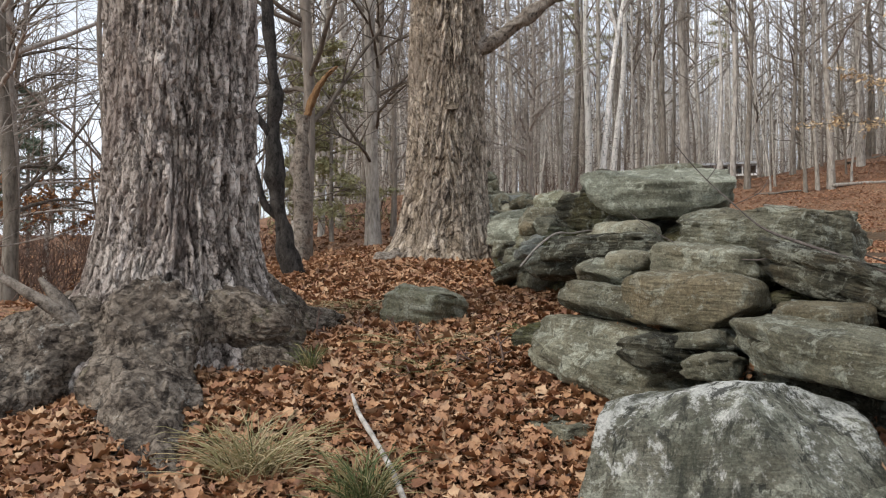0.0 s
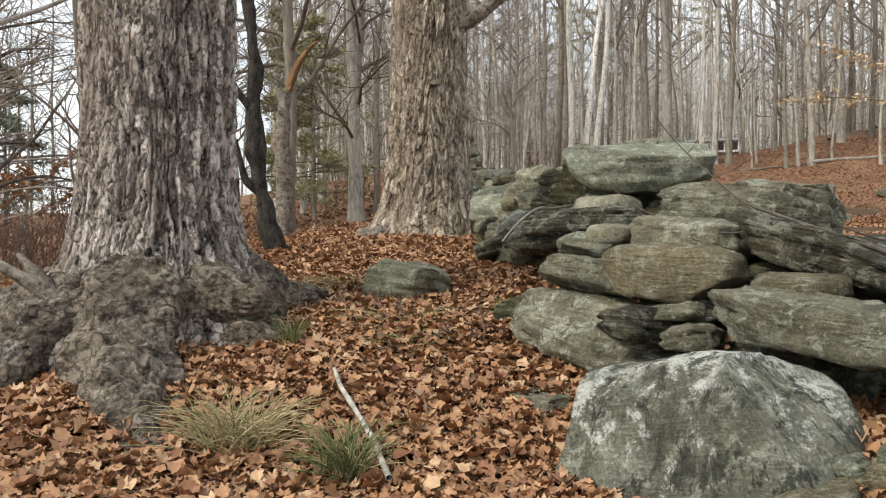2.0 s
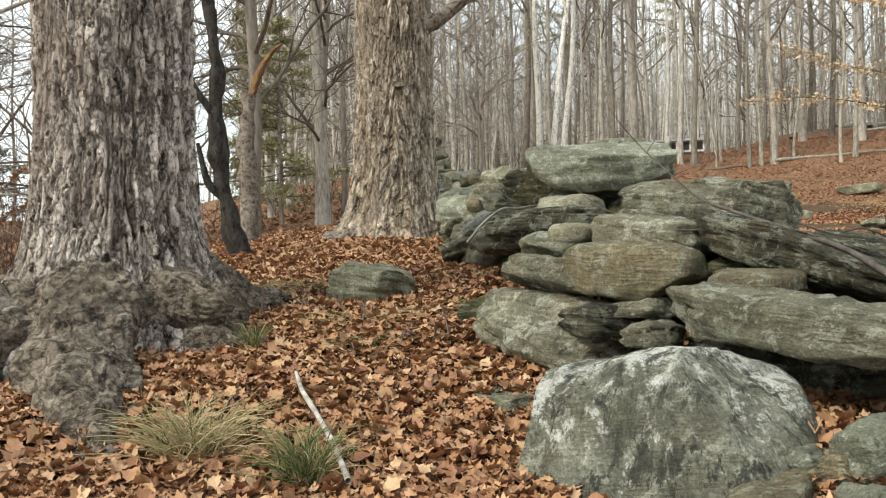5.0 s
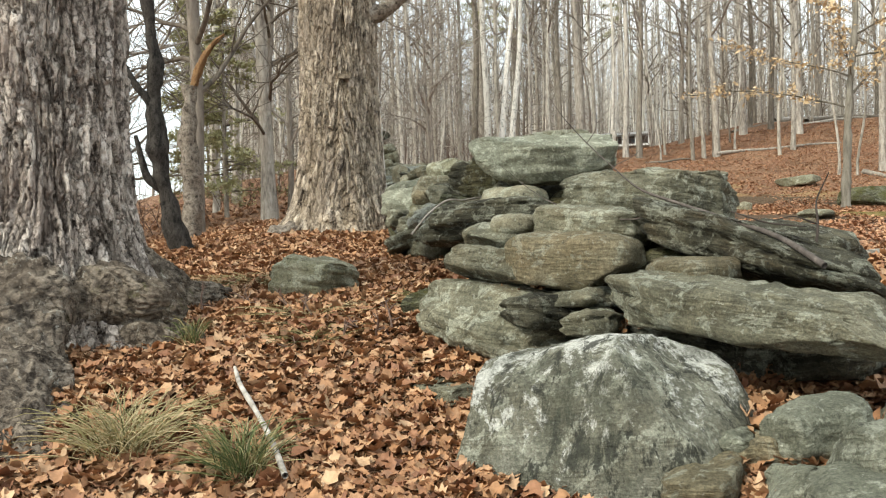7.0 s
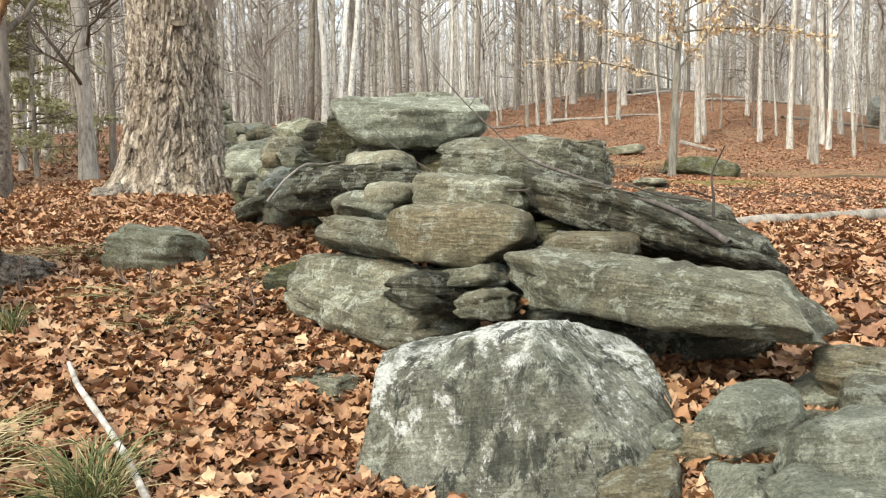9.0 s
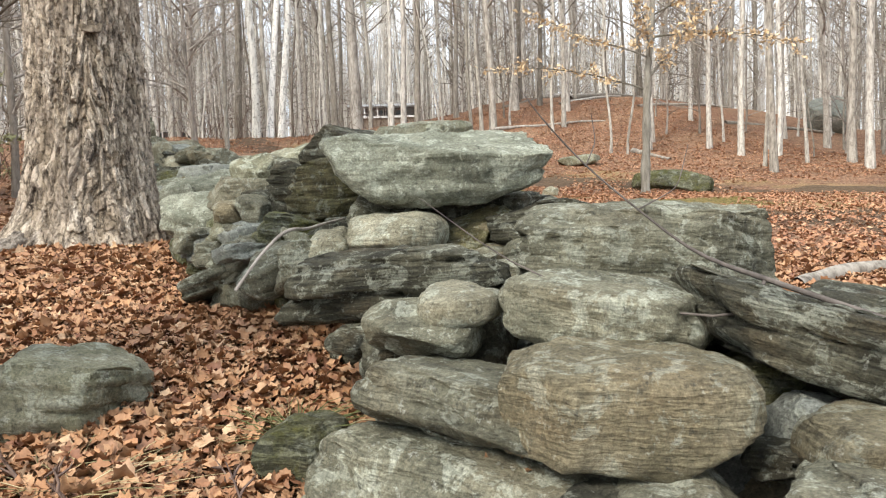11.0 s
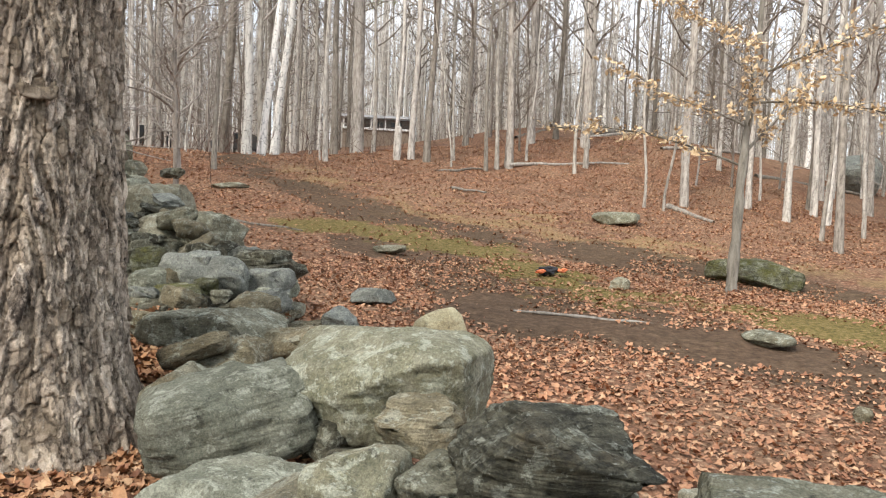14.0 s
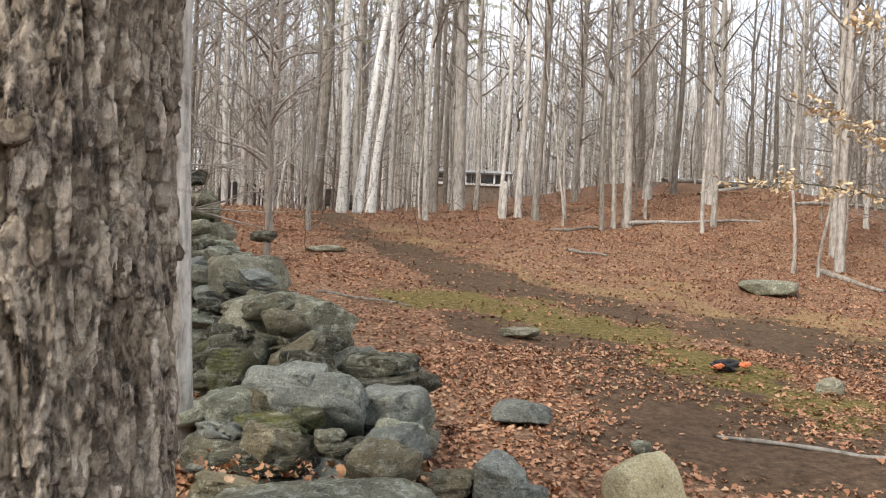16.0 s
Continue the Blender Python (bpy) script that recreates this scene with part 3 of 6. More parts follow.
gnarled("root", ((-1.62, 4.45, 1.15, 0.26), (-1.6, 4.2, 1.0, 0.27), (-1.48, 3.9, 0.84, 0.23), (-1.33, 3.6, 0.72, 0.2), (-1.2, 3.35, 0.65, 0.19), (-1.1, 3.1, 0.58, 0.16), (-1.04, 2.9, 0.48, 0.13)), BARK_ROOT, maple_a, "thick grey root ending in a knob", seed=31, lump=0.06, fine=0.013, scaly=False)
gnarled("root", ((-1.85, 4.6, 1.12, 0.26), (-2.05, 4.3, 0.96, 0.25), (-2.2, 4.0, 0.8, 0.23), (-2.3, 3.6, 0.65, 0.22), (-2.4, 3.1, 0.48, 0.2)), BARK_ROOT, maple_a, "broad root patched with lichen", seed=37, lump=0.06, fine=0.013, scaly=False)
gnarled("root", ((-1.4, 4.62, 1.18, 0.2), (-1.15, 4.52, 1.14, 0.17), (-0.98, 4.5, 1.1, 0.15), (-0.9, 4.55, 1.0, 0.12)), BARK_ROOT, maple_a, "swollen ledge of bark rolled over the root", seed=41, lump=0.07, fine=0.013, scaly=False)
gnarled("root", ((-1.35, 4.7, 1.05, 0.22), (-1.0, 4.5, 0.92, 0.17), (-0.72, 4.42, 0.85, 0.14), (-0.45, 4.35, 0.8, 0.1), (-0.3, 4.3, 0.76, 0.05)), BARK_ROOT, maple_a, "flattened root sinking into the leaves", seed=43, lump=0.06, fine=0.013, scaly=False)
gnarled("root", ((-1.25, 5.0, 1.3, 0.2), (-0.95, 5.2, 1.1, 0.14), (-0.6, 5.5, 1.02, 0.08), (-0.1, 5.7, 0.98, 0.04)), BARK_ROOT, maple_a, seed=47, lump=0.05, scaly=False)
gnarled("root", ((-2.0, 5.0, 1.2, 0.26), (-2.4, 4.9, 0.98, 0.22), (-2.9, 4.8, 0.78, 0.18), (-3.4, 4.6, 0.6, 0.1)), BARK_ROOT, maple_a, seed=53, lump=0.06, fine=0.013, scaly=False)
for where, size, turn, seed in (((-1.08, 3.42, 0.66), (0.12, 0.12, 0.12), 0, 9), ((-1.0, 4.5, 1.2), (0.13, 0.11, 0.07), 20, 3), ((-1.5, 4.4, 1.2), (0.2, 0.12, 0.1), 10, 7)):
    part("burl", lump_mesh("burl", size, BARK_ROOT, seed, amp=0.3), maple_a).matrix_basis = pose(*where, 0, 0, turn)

maple_b = tagged(new("old_maple_tree"), "old maple with pale plated bark beside the stone wall", "tree")
BX, BY = 0.05, 10.5
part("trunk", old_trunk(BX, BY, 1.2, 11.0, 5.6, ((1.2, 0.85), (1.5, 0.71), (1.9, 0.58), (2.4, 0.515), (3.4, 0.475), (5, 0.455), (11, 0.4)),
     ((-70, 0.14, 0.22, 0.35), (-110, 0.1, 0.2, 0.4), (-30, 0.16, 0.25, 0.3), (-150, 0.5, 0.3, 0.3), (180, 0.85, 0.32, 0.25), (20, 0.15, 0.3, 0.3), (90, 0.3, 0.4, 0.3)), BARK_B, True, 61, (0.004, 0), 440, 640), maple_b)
gnarled("root", ((-0.3, 10.3, 1.7, 0.2), (-0.6, 10.1, 1.52, 0.17), (-0.95, 9.9, 1.4, 0.11), (-1.4, 9.7, 1.33, 0.07), (-1.8, 9.55, 1.28, 0.04)), BARK_LIMB, maple_b, seed=67)
gnarled("limb", ((0.35, 10.4, 4.3, 0.12), (0.75, 10.3, 4.48, 0.095), (1.1, 10.25, 4.72, 0.085), (1.7, 10.2, 5.08, 0.075), (2.6, 10.0, 5.7, 0.05), (3.6, 9.9, 6.5, 0.02)), BARK_LIMB, maple_b, "bare grey limb", 28, 80, 0.1, 71, 0.006, False)


def bark_flake(seed, w, h):
    rng = random.Random(seed)
    n = 6
    v, f = [], []
    for i in range(n + 1):
        for j in range(n + 1):
            a, b = j / n - 0.5, i / n
            edge = 1 - 0.35 * abs(a * 2) ** 3
            out = 0.03 * (1 - b) ** 2 + 0.006 * rng.uniform(-1, 1)
            v.append((a * w * (1 - 0.3 * abs(b - 0.5)) + 0.006 * rng.uniform(-1, 1), -out - 0.004, (b - 0.5) * h * edge + 0.008 * rng.uniform(-1, 1)))
    v = np.array(v)
    back = v + np.array([0, 0.022, 0])
    f = grid_faces(n + 1, n + 1, False)
    rim = [i for i in range(n)] + [n + i * (n + 1) for i in range(n)] + [(n + 1) * (n + 1) - 1 - i for i in range(n)] + [(n + 1) * (n - i) for i in range(n)]
    m = len(v)
    side = np.array([(rim[i], rim[i - 1], rim[i - 1] + m, rim[i] + m) for i in range(len(rim))])
    return mesh_from("bark_flake", np.concatenate([v, back]), np.concatenate([f, f[:, ::-1] + m, side]), BARK_B)


flakes = [bark_flake(s, w, h) for s, w, h in ((1, 0.07, 0.14), (2, 0.055, 0.17), (3, 0.09, 0.1), (4, 0.05, 0.11))]
flap = part("bark_flake", bark_flake(9, 0.2, 0.13), maple_b, "thick plate of bark curling out over a bare patch")
flap.matrix_basis = pose(0.11, 10.01, 3.5, -14, 0, 3)
rng = random.Random(8)
for i in range(34):
    z = 1.9 + 4.2 * rng.random() ** 1.2
    a = radians(rng.uniform(-175, 25))
    r = float(np.interp(z, (1.2, 1.5, 1.9, 2.4, 3.4, 5, 11), (0.76, 0.66, 0.56, 0.51, 0.475, 0.455, 0.4))) + 0.012
    k = part("bark_flake", rng.choice(flakes), maple_b)
    k.matrix_basis = pose(BX + 0.004 * z + r * math.cos(a), BY + r * math.sin(a), z, rng.uniform(-5, 4), rng.uniform(-9, 9), math.degrees(a) + 90)


# ---- bare trees of the wood ----
def branch_line(rng, start, way, length, n, droop=0.0, wander=0.16):
    p, d, line = Vector(start), Vector(way).normalized(), [Vector(start)]
    for _ in range(n):
        d = (d + Vector((rng.gauss(0, wander), rng.gauss(0, wander), rng.gauss(0, wander * 0.7) - droop))).normalized()
        p = p + d * (length / n)
        line.append(p.copy())
    return line


def bare_tree(seed, height, r0, first, limbs, reach, rise, twigs, sway=0.25, fork=False):
    """Trunk and crown meshes of a leafless tree that stands at the origin."""
    rng = random.Random(seed)
    n = 16
    ax, ay, ph = rng.gauss(0, sway), rng.gauss(0, sway), rng.uniform(0, 6)
    spine = [(ax * (i / n) ** 1.5 + 0.05 * math.sin(ph + i * 0.9), ay * (i / n) ** 1.5 + 0.05 * math.cos(ph + i * 0.7), height * i / n - 0.25 * (i == 0)) for i in range(n + 1)]
    rad = [r0 * (1.35 if i == 0 else 1.0) * (1 - 0.8 * (i / n) ** 1.1) for i in range(n + 1)]
    trunk = Bag()
    trunk.add(*tube(spine, rad, 9, seed, 0.06))
    crown = Bag()

    def at(h):
        u = h / height * n
        i = min(n - 1, int(u))
        return Vector(spine[i]).lerp(Vector(spine[i + 1]), u - i), rad[i]

    if fork:
        p, r = at(height * fork)
        line = branch_line(rng, p, (rng.choice((-1, 1)) * 0.35, rng.uniform(-0.2, 0.2), 1), height * (1 - fork), 10, 0, 0.04)
        trunk.add(*tube(line, [r * 0.8 * (1 - 0.085 * i) for i in range(11)], 7))
    for i in range(limbs):
        h = height * (first + (0.97 - first) * ((i + rng.random()) / limbs))
        p, r = at(h)
        a = rng.uniform(0, 2 * math.pi)
        length = reach * (1 - 0.65 * h / height) * rng.uniform(0.6, 1.25)
        line = branch_line(rng, p, (math.cos(a), math.sin(a), rise + rng.gauss(0, 0.2)), length, 7, -0.02)
        rb = min(r * 0.5, 0.02 + length * 0.011)
        crown.add(*tube(line, [rb * (1 - 0.125 * j) for j in range(8)], 5))
        for _ in range(twigs):
            j = rng.randrange(2, 7)
            b = rng.uniform(0, 2 * math.pi)
            way = Vector((math.cos(b), math.sin(b), rng.uniform(-0.1, 0.8))) + (line[j] - line[j - 1]).normalized() * 0.9
            tw = branch_line(rng, line[j], way, length * rng.uniform(0.25, 0.55), 4, 0, 0.2)
            crown.add(*tube(tw, [rb * 0.38 * (1 - 0.2 * q) for q in range(5)], 3))
            for _ in range(2):
                q = rng.randrange(1, 4)
                w2 = Vector((rng.gauss(0, 1), rng.gauss(0, 1), rng.gauss(0.3, 0.7))).normalized()
                t2 = branch_line(rng, tw[q], w2, length * rng.uniform(0.12, 0.25), 2, 0, 0.2)
                crown.add(*tube(t2, [rb * 0.2, rb * 0.14, rb * 0.05], 3))
    return trunk, crown


def tree_kind(name, label, bark, *shape, group="bare trees of the wood", twig=None):
    trunk, crown = bare_tree(*shape)
    top = tagged(new(name), label, "tree", group)
    part("trunk", trunk.mesh("trunk", bark), top)
    part("crown", crown.mesh("crown", twig or TWIG), top)
    return top


POLES = [tree_kind("bare_tree", "tall slender grey hardwood tree, leafless", POLE_GREY if i % 2 else POLE_BROWN, 100 + i, h, r, f, l, 3.6, 0.75, 4, 0.35, k)
         for i, (h, r, f, l, k) in enumerate(((19, 0.11, 0.3, 30, 0), (17, 0.085, 0.2, 30, 0), (21, 0.14, 0.3, 30, 0.5), (16, 0.072, 0.25, 28, 0), (20, 0.115, 0.2, 34, 0), (18, 0.09, 0.3, 28, 0.6)))]
SHRUBBY = [tree_kind("bare_understory_tree", "thin leafless understory tree with fine grey twigs", TWIG, 200 + i, h, r, 0.12, l, 2.6, 0.55, 6, 0.5)
           for i, (h, r, l) in enumerate(((8, 0.05, 34), (6.5, 0.045, 30), (10, 0.07, 38)))]
THIN = [tree_kind("thin_sapling", "thin pale leafless sapling", POLE_GREY, 260 + i, h, r, 0.35, 12, 1.3, 0.9, 2, 0.35) for i, (h, r) in enumerate(((9, 0.045), (7, 0.035), (11, 0.055)))]
ARCHING = [tree_kind("spreading_tree", "leafless tree with long arching limbs and fine twigs", POLE_BROWN, 280 + i, h, r, 0.28, 26, 4.4, 0.45, 6, 0.6, group="trees at the field edge") for i, (h, r) in enumerate(((9, 0.11), (11, 0.13)))]
BIRCHES = [tree_kind("white_birch", "white birch with dark marks on its trunk", POLE_BIRCH, 300 + i, h, r, 0.4, 22, 3.0, 0.9, 4, s, k) for i, (h, r, s, k) in enumerate(((17, 0.15, 0.3, 0), (16, 0.13, 1.5, 0.4)))]
used = set()


def plant(kind, x, y, turn=0.0, size=1.0, tip=0.0):
    m = pose(x, y, float(ground_z(x, y)) - 0.05, tip, 0, turn)
    if kind not in used:
        used.add(kind)
        kind.matrix_basis = m
        kind.scale = (size,) * 3
        return kind
    ob = copy_thing(kind, m)
    ob.scale = (size,) * 3
    return ob


# trees that can be told apart
plant(POLES[0], 17.2, 23.4, 10, 1.0)
for k, x, y, s in ((THIN[0], 15.6, 23.4, 1.0), (THIN[1], 15.9, 22.8, 1.2), (POLES[1], 16.9, 28.0, 1.0), (THIN[2], 16.0, 27.4, 1.1), (POLES[3], 13.0, 28.3, 0.9), (POLES[3], 13.5, 28.5, 1.0),
                  (POLES[4], 14.1, 28.7, 1.1), (POLES[4], 11.4, 29.4, 0.95), (POLES[0], 11.0, 29.8, 1.0), (POLES[3], 10.6, 30.2, 1.0), (POLES[1], 10.2, 31.4, 0.9), (POLES[2], 9.9, 32.5, 1.5), (POLES[5], 8.0, 30.0, 0.9),
                  (SHRUBBY[2], 3.05, 27.1, 1.25), (POLES[1], 4.1, 27.4, 0.8), (SHRUBBY[0], 2.6, 24.0, 1.2), (POLES[4], 18.6, 25.0, 0.9), (THIN[1], 11.9, 28.7, 1.0), (THIN[0], 15.2, 29.2, 1.0)):
    plant(k, x, y, (x * 77 + y * 31) % 360, s)
for k, x, y, s in ((POLES[5], 19.5, 21.6, 1.1),
                  (POLES[1], 21.5, 22.4, 1.2), (POLES[0], 17.0, 18.0, 0.9), (THIN[2], 18.0, 19.2, 1.0), (POLES[2], 22.0, 19.5, 0.9), (POLES[1], 13.0, 10.9, 1.1), (POLES[4], 25.0, 23.0, 1.0),
                  (SHRUBBY[2], -7.76, 14.1, 1.3), (SHRUBBY[0], -8.6, 12.6, 1.3), (SHRUBBY[2], -10.5, 19, 1.3), (SHRUBBY[1], -7.2, 17.5, 1.4), (SHRUBBY[2], -5.2, 19.5, 1.2), (SHRUBBY[0], -12, 16.5, 1.4), (SHRUBBY[1], -6.4, 9.6, 1.0), (SHRUBBY[2], -2.1, 12.3, 1.5), (POLES[2], -1.41, 15.1, 0.9), (SHRUBBY[2], -1.35, 15.6, 1.2), (POLES[0], -2.9, 16.5, 0.9), (SHRUBBY[2], -1.2, 18.0, 1.0), (SHRUBBY[0], -3.6, 13.0, 1.3), (SHRUBBY[1], -0.6, 20.0, 1.3), (SHRUBBY[0], -5.5, 12.5, 1.2), (SHRUBBY[2], -9.5, 16, 1.2), (SHRUBBY[1], -4.8, 16, 1.5), (POLES[0], 0.66, 13.6, 1.05)):
    plant(k, x, y, (x * 77 + y * 31) % 360, s)
for k, x, y, s in ((ARCHING[1], -6.9, 12.5, 1.0), (ARCHING[0], -4.4, 14.5, 0.9), (ARCHING[0], -12.5, 21.0, 1.2)):
    plant(k, x, y, (x * 53 + y * 17) % 360, s)
plant(BIRCHES[0], 5.7, 31.0, 0, 1.0)
plant(BIRCHES[1], 6.3, 31.4, 200, 1.0)
plant(BIRCHES[0], 6.9, 32.0, 120, 0.9, 5)

rng = random.Random(4)
placed = []
tries = 0
while len(placed) < 720 and tries < 20000:
    tries += 1
    d = 20 + 62 * rng.random() ** 0.85
    a = radians(rng.uniform(-42, 66))
    x, y = d * math.sin(a), d * math.cos(a) + 1
    if a < -0.2 and rng.random() < 0.93:
        continue
    if 0.2 < x < 15 + 0.2 * y and y < 29.5 or math.hypot(x - 18.6, y - 51.5) < 5 or abs(x - 18.6 * y / 51) < 1.6 and y < 50:
        continue
    if any((x - u) ** 2 + (y - w) ** 2 < 1.1 for u, w in placed):
        continue
    placed.append((x, y))
    q = rng.random()
    k = rng.choice(POLES) if q < 0.46 else rng.choice(SHRUBBY) if q < 0.68 else rng.choice(THIN) if q < 0.98 else BIRCHES[0]
    plant(k, x, y, rng.uniform(0, 360), rng.uniform(0.75, 1.2), rng.gauss(0, 1.2))


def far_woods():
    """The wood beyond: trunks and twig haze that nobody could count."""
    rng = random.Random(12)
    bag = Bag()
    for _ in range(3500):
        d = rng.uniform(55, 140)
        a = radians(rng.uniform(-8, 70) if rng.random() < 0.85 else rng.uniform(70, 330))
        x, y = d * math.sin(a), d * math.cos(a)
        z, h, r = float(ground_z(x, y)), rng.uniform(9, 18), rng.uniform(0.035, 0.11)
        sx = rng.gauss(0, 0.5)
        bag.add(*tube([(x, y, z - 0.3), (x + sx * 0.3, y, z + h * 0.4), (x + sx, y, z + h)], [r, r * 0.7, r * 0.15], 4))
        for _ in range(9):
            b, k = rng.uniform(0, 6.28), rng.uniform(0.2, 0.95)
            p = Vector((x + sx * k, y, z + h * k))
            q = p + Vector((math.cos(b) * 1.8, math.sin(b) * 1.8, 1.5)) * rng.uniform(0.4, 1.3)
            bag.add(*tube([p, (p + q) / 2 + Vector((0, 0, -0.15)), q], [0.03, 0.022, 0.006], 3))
    tagged(new("far_woods", bag.mesh("far_woods", HAZE_BARK)), "distant leafless grey wood on the slope, haze in its pale bark colour", "woods", kind="stuff")


far_woods()


# ---- stones ----
def block_points(nx, ny, nz):
    """Verts and quads of a closed box between -1 and 1 with that many cells along its edges."""
    verts, faces, base = [], [], 0
    for axis, side in itertools.product(range(3), (-1.0, 1.0)):
        cells = (nx, ny, nz)
        i, j = [k for k in range(3) if k != axis]
        a, b = np.meshgrid(np.linspace(-1, 1, cells[i] + 1), np.linspace(-1, 1, cells[j] + 1), indexing="ij")
        p = np.full((a.size, 3), side)
        p[:, i], p[:, j] = a.ravel(), b.ravel()
        f = grid_faces(cells[i] + 1, cells[j] + 1, False) + base
        faces.append(f if (side > 0) == (axis == 1) else f[:, ::-1])
        verts.append(p)
        base += len(p)
    v = np.concatenate(verts)
    _, first, back = np.unique(np.round(v * 1e5).astype(np.int64), axis=0, return_index=True, return_inverse=True)
    return v[first], back.ravel()[np.concatenate(faces)]


def stone_mesh(seed, sx, sy, sz, material, form, layers, cuts=None, cell=0.016, keel=0.0, taper=0.0, shear=0.0):
    """A stone: form 0 is a smooth cobble, 1 a split block; layers lays its sides in beds; keel narrows its foot, taper its far end, shear slants its ends."""
    rng = np.random.default_rng(seed)
    half = np.array([sx, sy, sz]) / 2
    c, f = block_points(*[int(np.clip(w / cell, 8, 90)) for w in (sx, sy, sz)])
    p = 2.5 + 5.0 * form**1.4
    v = c / (np.sum(np.abs(c) ** p, 1) ** (1 / p))[:, None]
    hard = min(1.0, 0.55 + form)
    for _ in range(cuts or int(6 + 9 * form)):
        n = rng.normal(size=3) * (1, 1, 0.75)
        n /= np.linalg.norm(n)
        reach = np.abs(n).sum() if form > 0.5 else 1.0
        h = reach * (rng.uniform(0.55, 0.84) if form > 0.5 else rng.uniform(0.74, 0.97)) + 0.03 * vnoise(v * 2.5, seed)
        v = v - (np.maximum(0, v @ n - h) * hard)[:, None] * n
    v[:, 0] += shear * v[:, 2] * half[2] / half[0]
    v[:, 0] *= 1 - keel * (1 - v[:, 2]) / 2
    v[:, 1] *= 1 - 0.6 * keel * (1 - v[:, 2]) / 2
    v[:, 1:] *= (1 - taper * (1 + v[:, 0]) / 2)[:, None]
    v = v / np.abs(v).max(0) * half
    out = v / half
    out /= np.linalg.norm(out, axis=1)[:, None] + 1e-9
    small = max(0.1, min(sx, sy, sz))
    q = v + seed * 7.13
    chip = 1 - 2 * np.abs(vnoise(q * (1.9 / small), seed + 2))
    d = 0.05 * small * fbm(q * (1.2 / small), 3, seed) + (0.015 + 0.04 * form) * small * chip
    d += 0.006 * fbm(q * 14, 3, seed + 4) + 0.004 * fbm(q * 38, 2, seed + 5)
    v = v + out * d[:, None]
    if layers > 0.15:
        bend = 0.02 * fbm(v * 3.1, 3, seed + 8) + v[:, 0] * rng.normal(0, 0.09) + v[:, 1] * rng.normal(0, 0.09)
        side = np.stack([out[:, 0], out[:, 1], np.zeros(len(v))], 1)
        for thick, depth in ((0.085, 0.05), (0.034, 0.026)):
            bed = (v[:, 2] + bend) / (thick * rng.uniform(0.75, 1.25))
            step = vnoise(np.stack([np.floor(bed) * 3.7, v[:, 0] * 5.5, v[:, 1] * 5.5], 1), seed + 9)
            lip = np.abs(np.mod(bed, 1.0) - 0.5) * 2
            v = v + side * (layers * depth * (step - 0.9 * lip**5))[:, None]
    return mesh_from("stone", v, f, material)


stone_wall = tagged(new("dry_stone_wall"), "tumbled old dry-stone wall of grey lichened schist", "stone wall")
count = [0]


def stone(x, y, z, sx, sy, sz, yaw, tilt, roll, kind, form, layers, label="", **shape):
    """One stone of the wall."""
    count[0] += 1
    ob = part("stone", stone_mesh(1000 + count[0], sx, sy, sz, ROCKS[kind], form, layers, cell=0.016 if y < 9.5 else 0.03, **shape), stone_wall, label)
    ob.matrix_basis = pose(x, y, z, 0, 0, yaw) @ pose(0, 0, 0, roll, tilt, 0)
    return ob


def rock(x, y, z, sx, sy, sz, yaw, tilt, roll, kind, form, layers, label="weathered grey field stone among dead leaves", **shape):
    """A stone that lies by itself on the ground."""
    count[0] += 1
    ob = new("field_stone", stone_mesh(1000 + count[0], sx, sy, sz, ROCKS[kind], form, layers, cell=0.016 if y < 6 else 0.03, **shape))
    low = float(ground_z(x, y)) + 0.34 * sz
    ob.matrix_basis = pose(x, y, min(z, low), 0, 0, yaw) @ pose(0, 0, 0, roll, tilt, 0)
    return tagged(ob, label, "stone", "stones on the ground")


boulder = new("boulder", stone_mesh(83, 1.4, 1.25, 1.0, ROCKS["white"], 0.6, 0.0, 6, keel=-0.75))
boulder.matrix_basis = pose(1.03, 2.9, 0.5, 0, 0, -33) @ pose(0, 0, 0, -12, -8, 0)
tagged(boulder, "large grey boulder crusted with white lichen before the wall", "boulder")


def rubble(seed, n, line, low, high, kinds=("grey", "dark", "grey", "tan", "pale", "slate", "moss")):
    """Smaller stones packed in the heart of the wall along a line on the plan."""
    rng = random.Random(seed)
    for i in range(n):
        u = (i + rng.random()) / n * (len(line) - 1)
        k = min(len(line) - 2, int(u))
        f = u - k
        x, y, half = (line[k][j] + (line[k + 1][j] - line[k][j]) * f for j in range(3))
        x += rng.uniform(-half, half)
        s = rng.uniform(0.16, 0.34)
        stone(x, y, float(ground_z(x, y)) + rng.uniform(low, high), s * rng.uniform(1.0, 1.6), s, s * rng.uniform(0.4, 0.75), rng.uniform(0, 180), rng.gauss(0, 10), rng.gauss(0, 10), rng.choice(kinds), rng.uniform(0.3, 0.8), rng.choice((0.2, 0.4, 0.7)))


rubble(3, 30, ((1.5, 3.5, 0.25), (1.55, 4.4, 0.35), (1.6, 5.3, 0.35)), 0.05, 0.35)
rubble(4, 34, ((1.35, 5.6, 0.35), (1.3, 6.6, 0.4), (1.25, 7.6, 0.4)), 0.05, 0.4)
rubble(5, 80, ((1.2, 8.0, 0.35), (1.25, 10, 0.4), (1.35, 12.5, 0.45), (1.35, 15, 0.45), (1.3, 18, 0.4), (1.1, 22, 0.35)), 0.0, 0.5)
stone(1.68, 5.80, 2.0, 1.26, 0.80, 0.35, -15, 0, 3, "slab", 0.9, 0.3, "long flat grey-green capstone slab with pale lichen", keel=0.22)
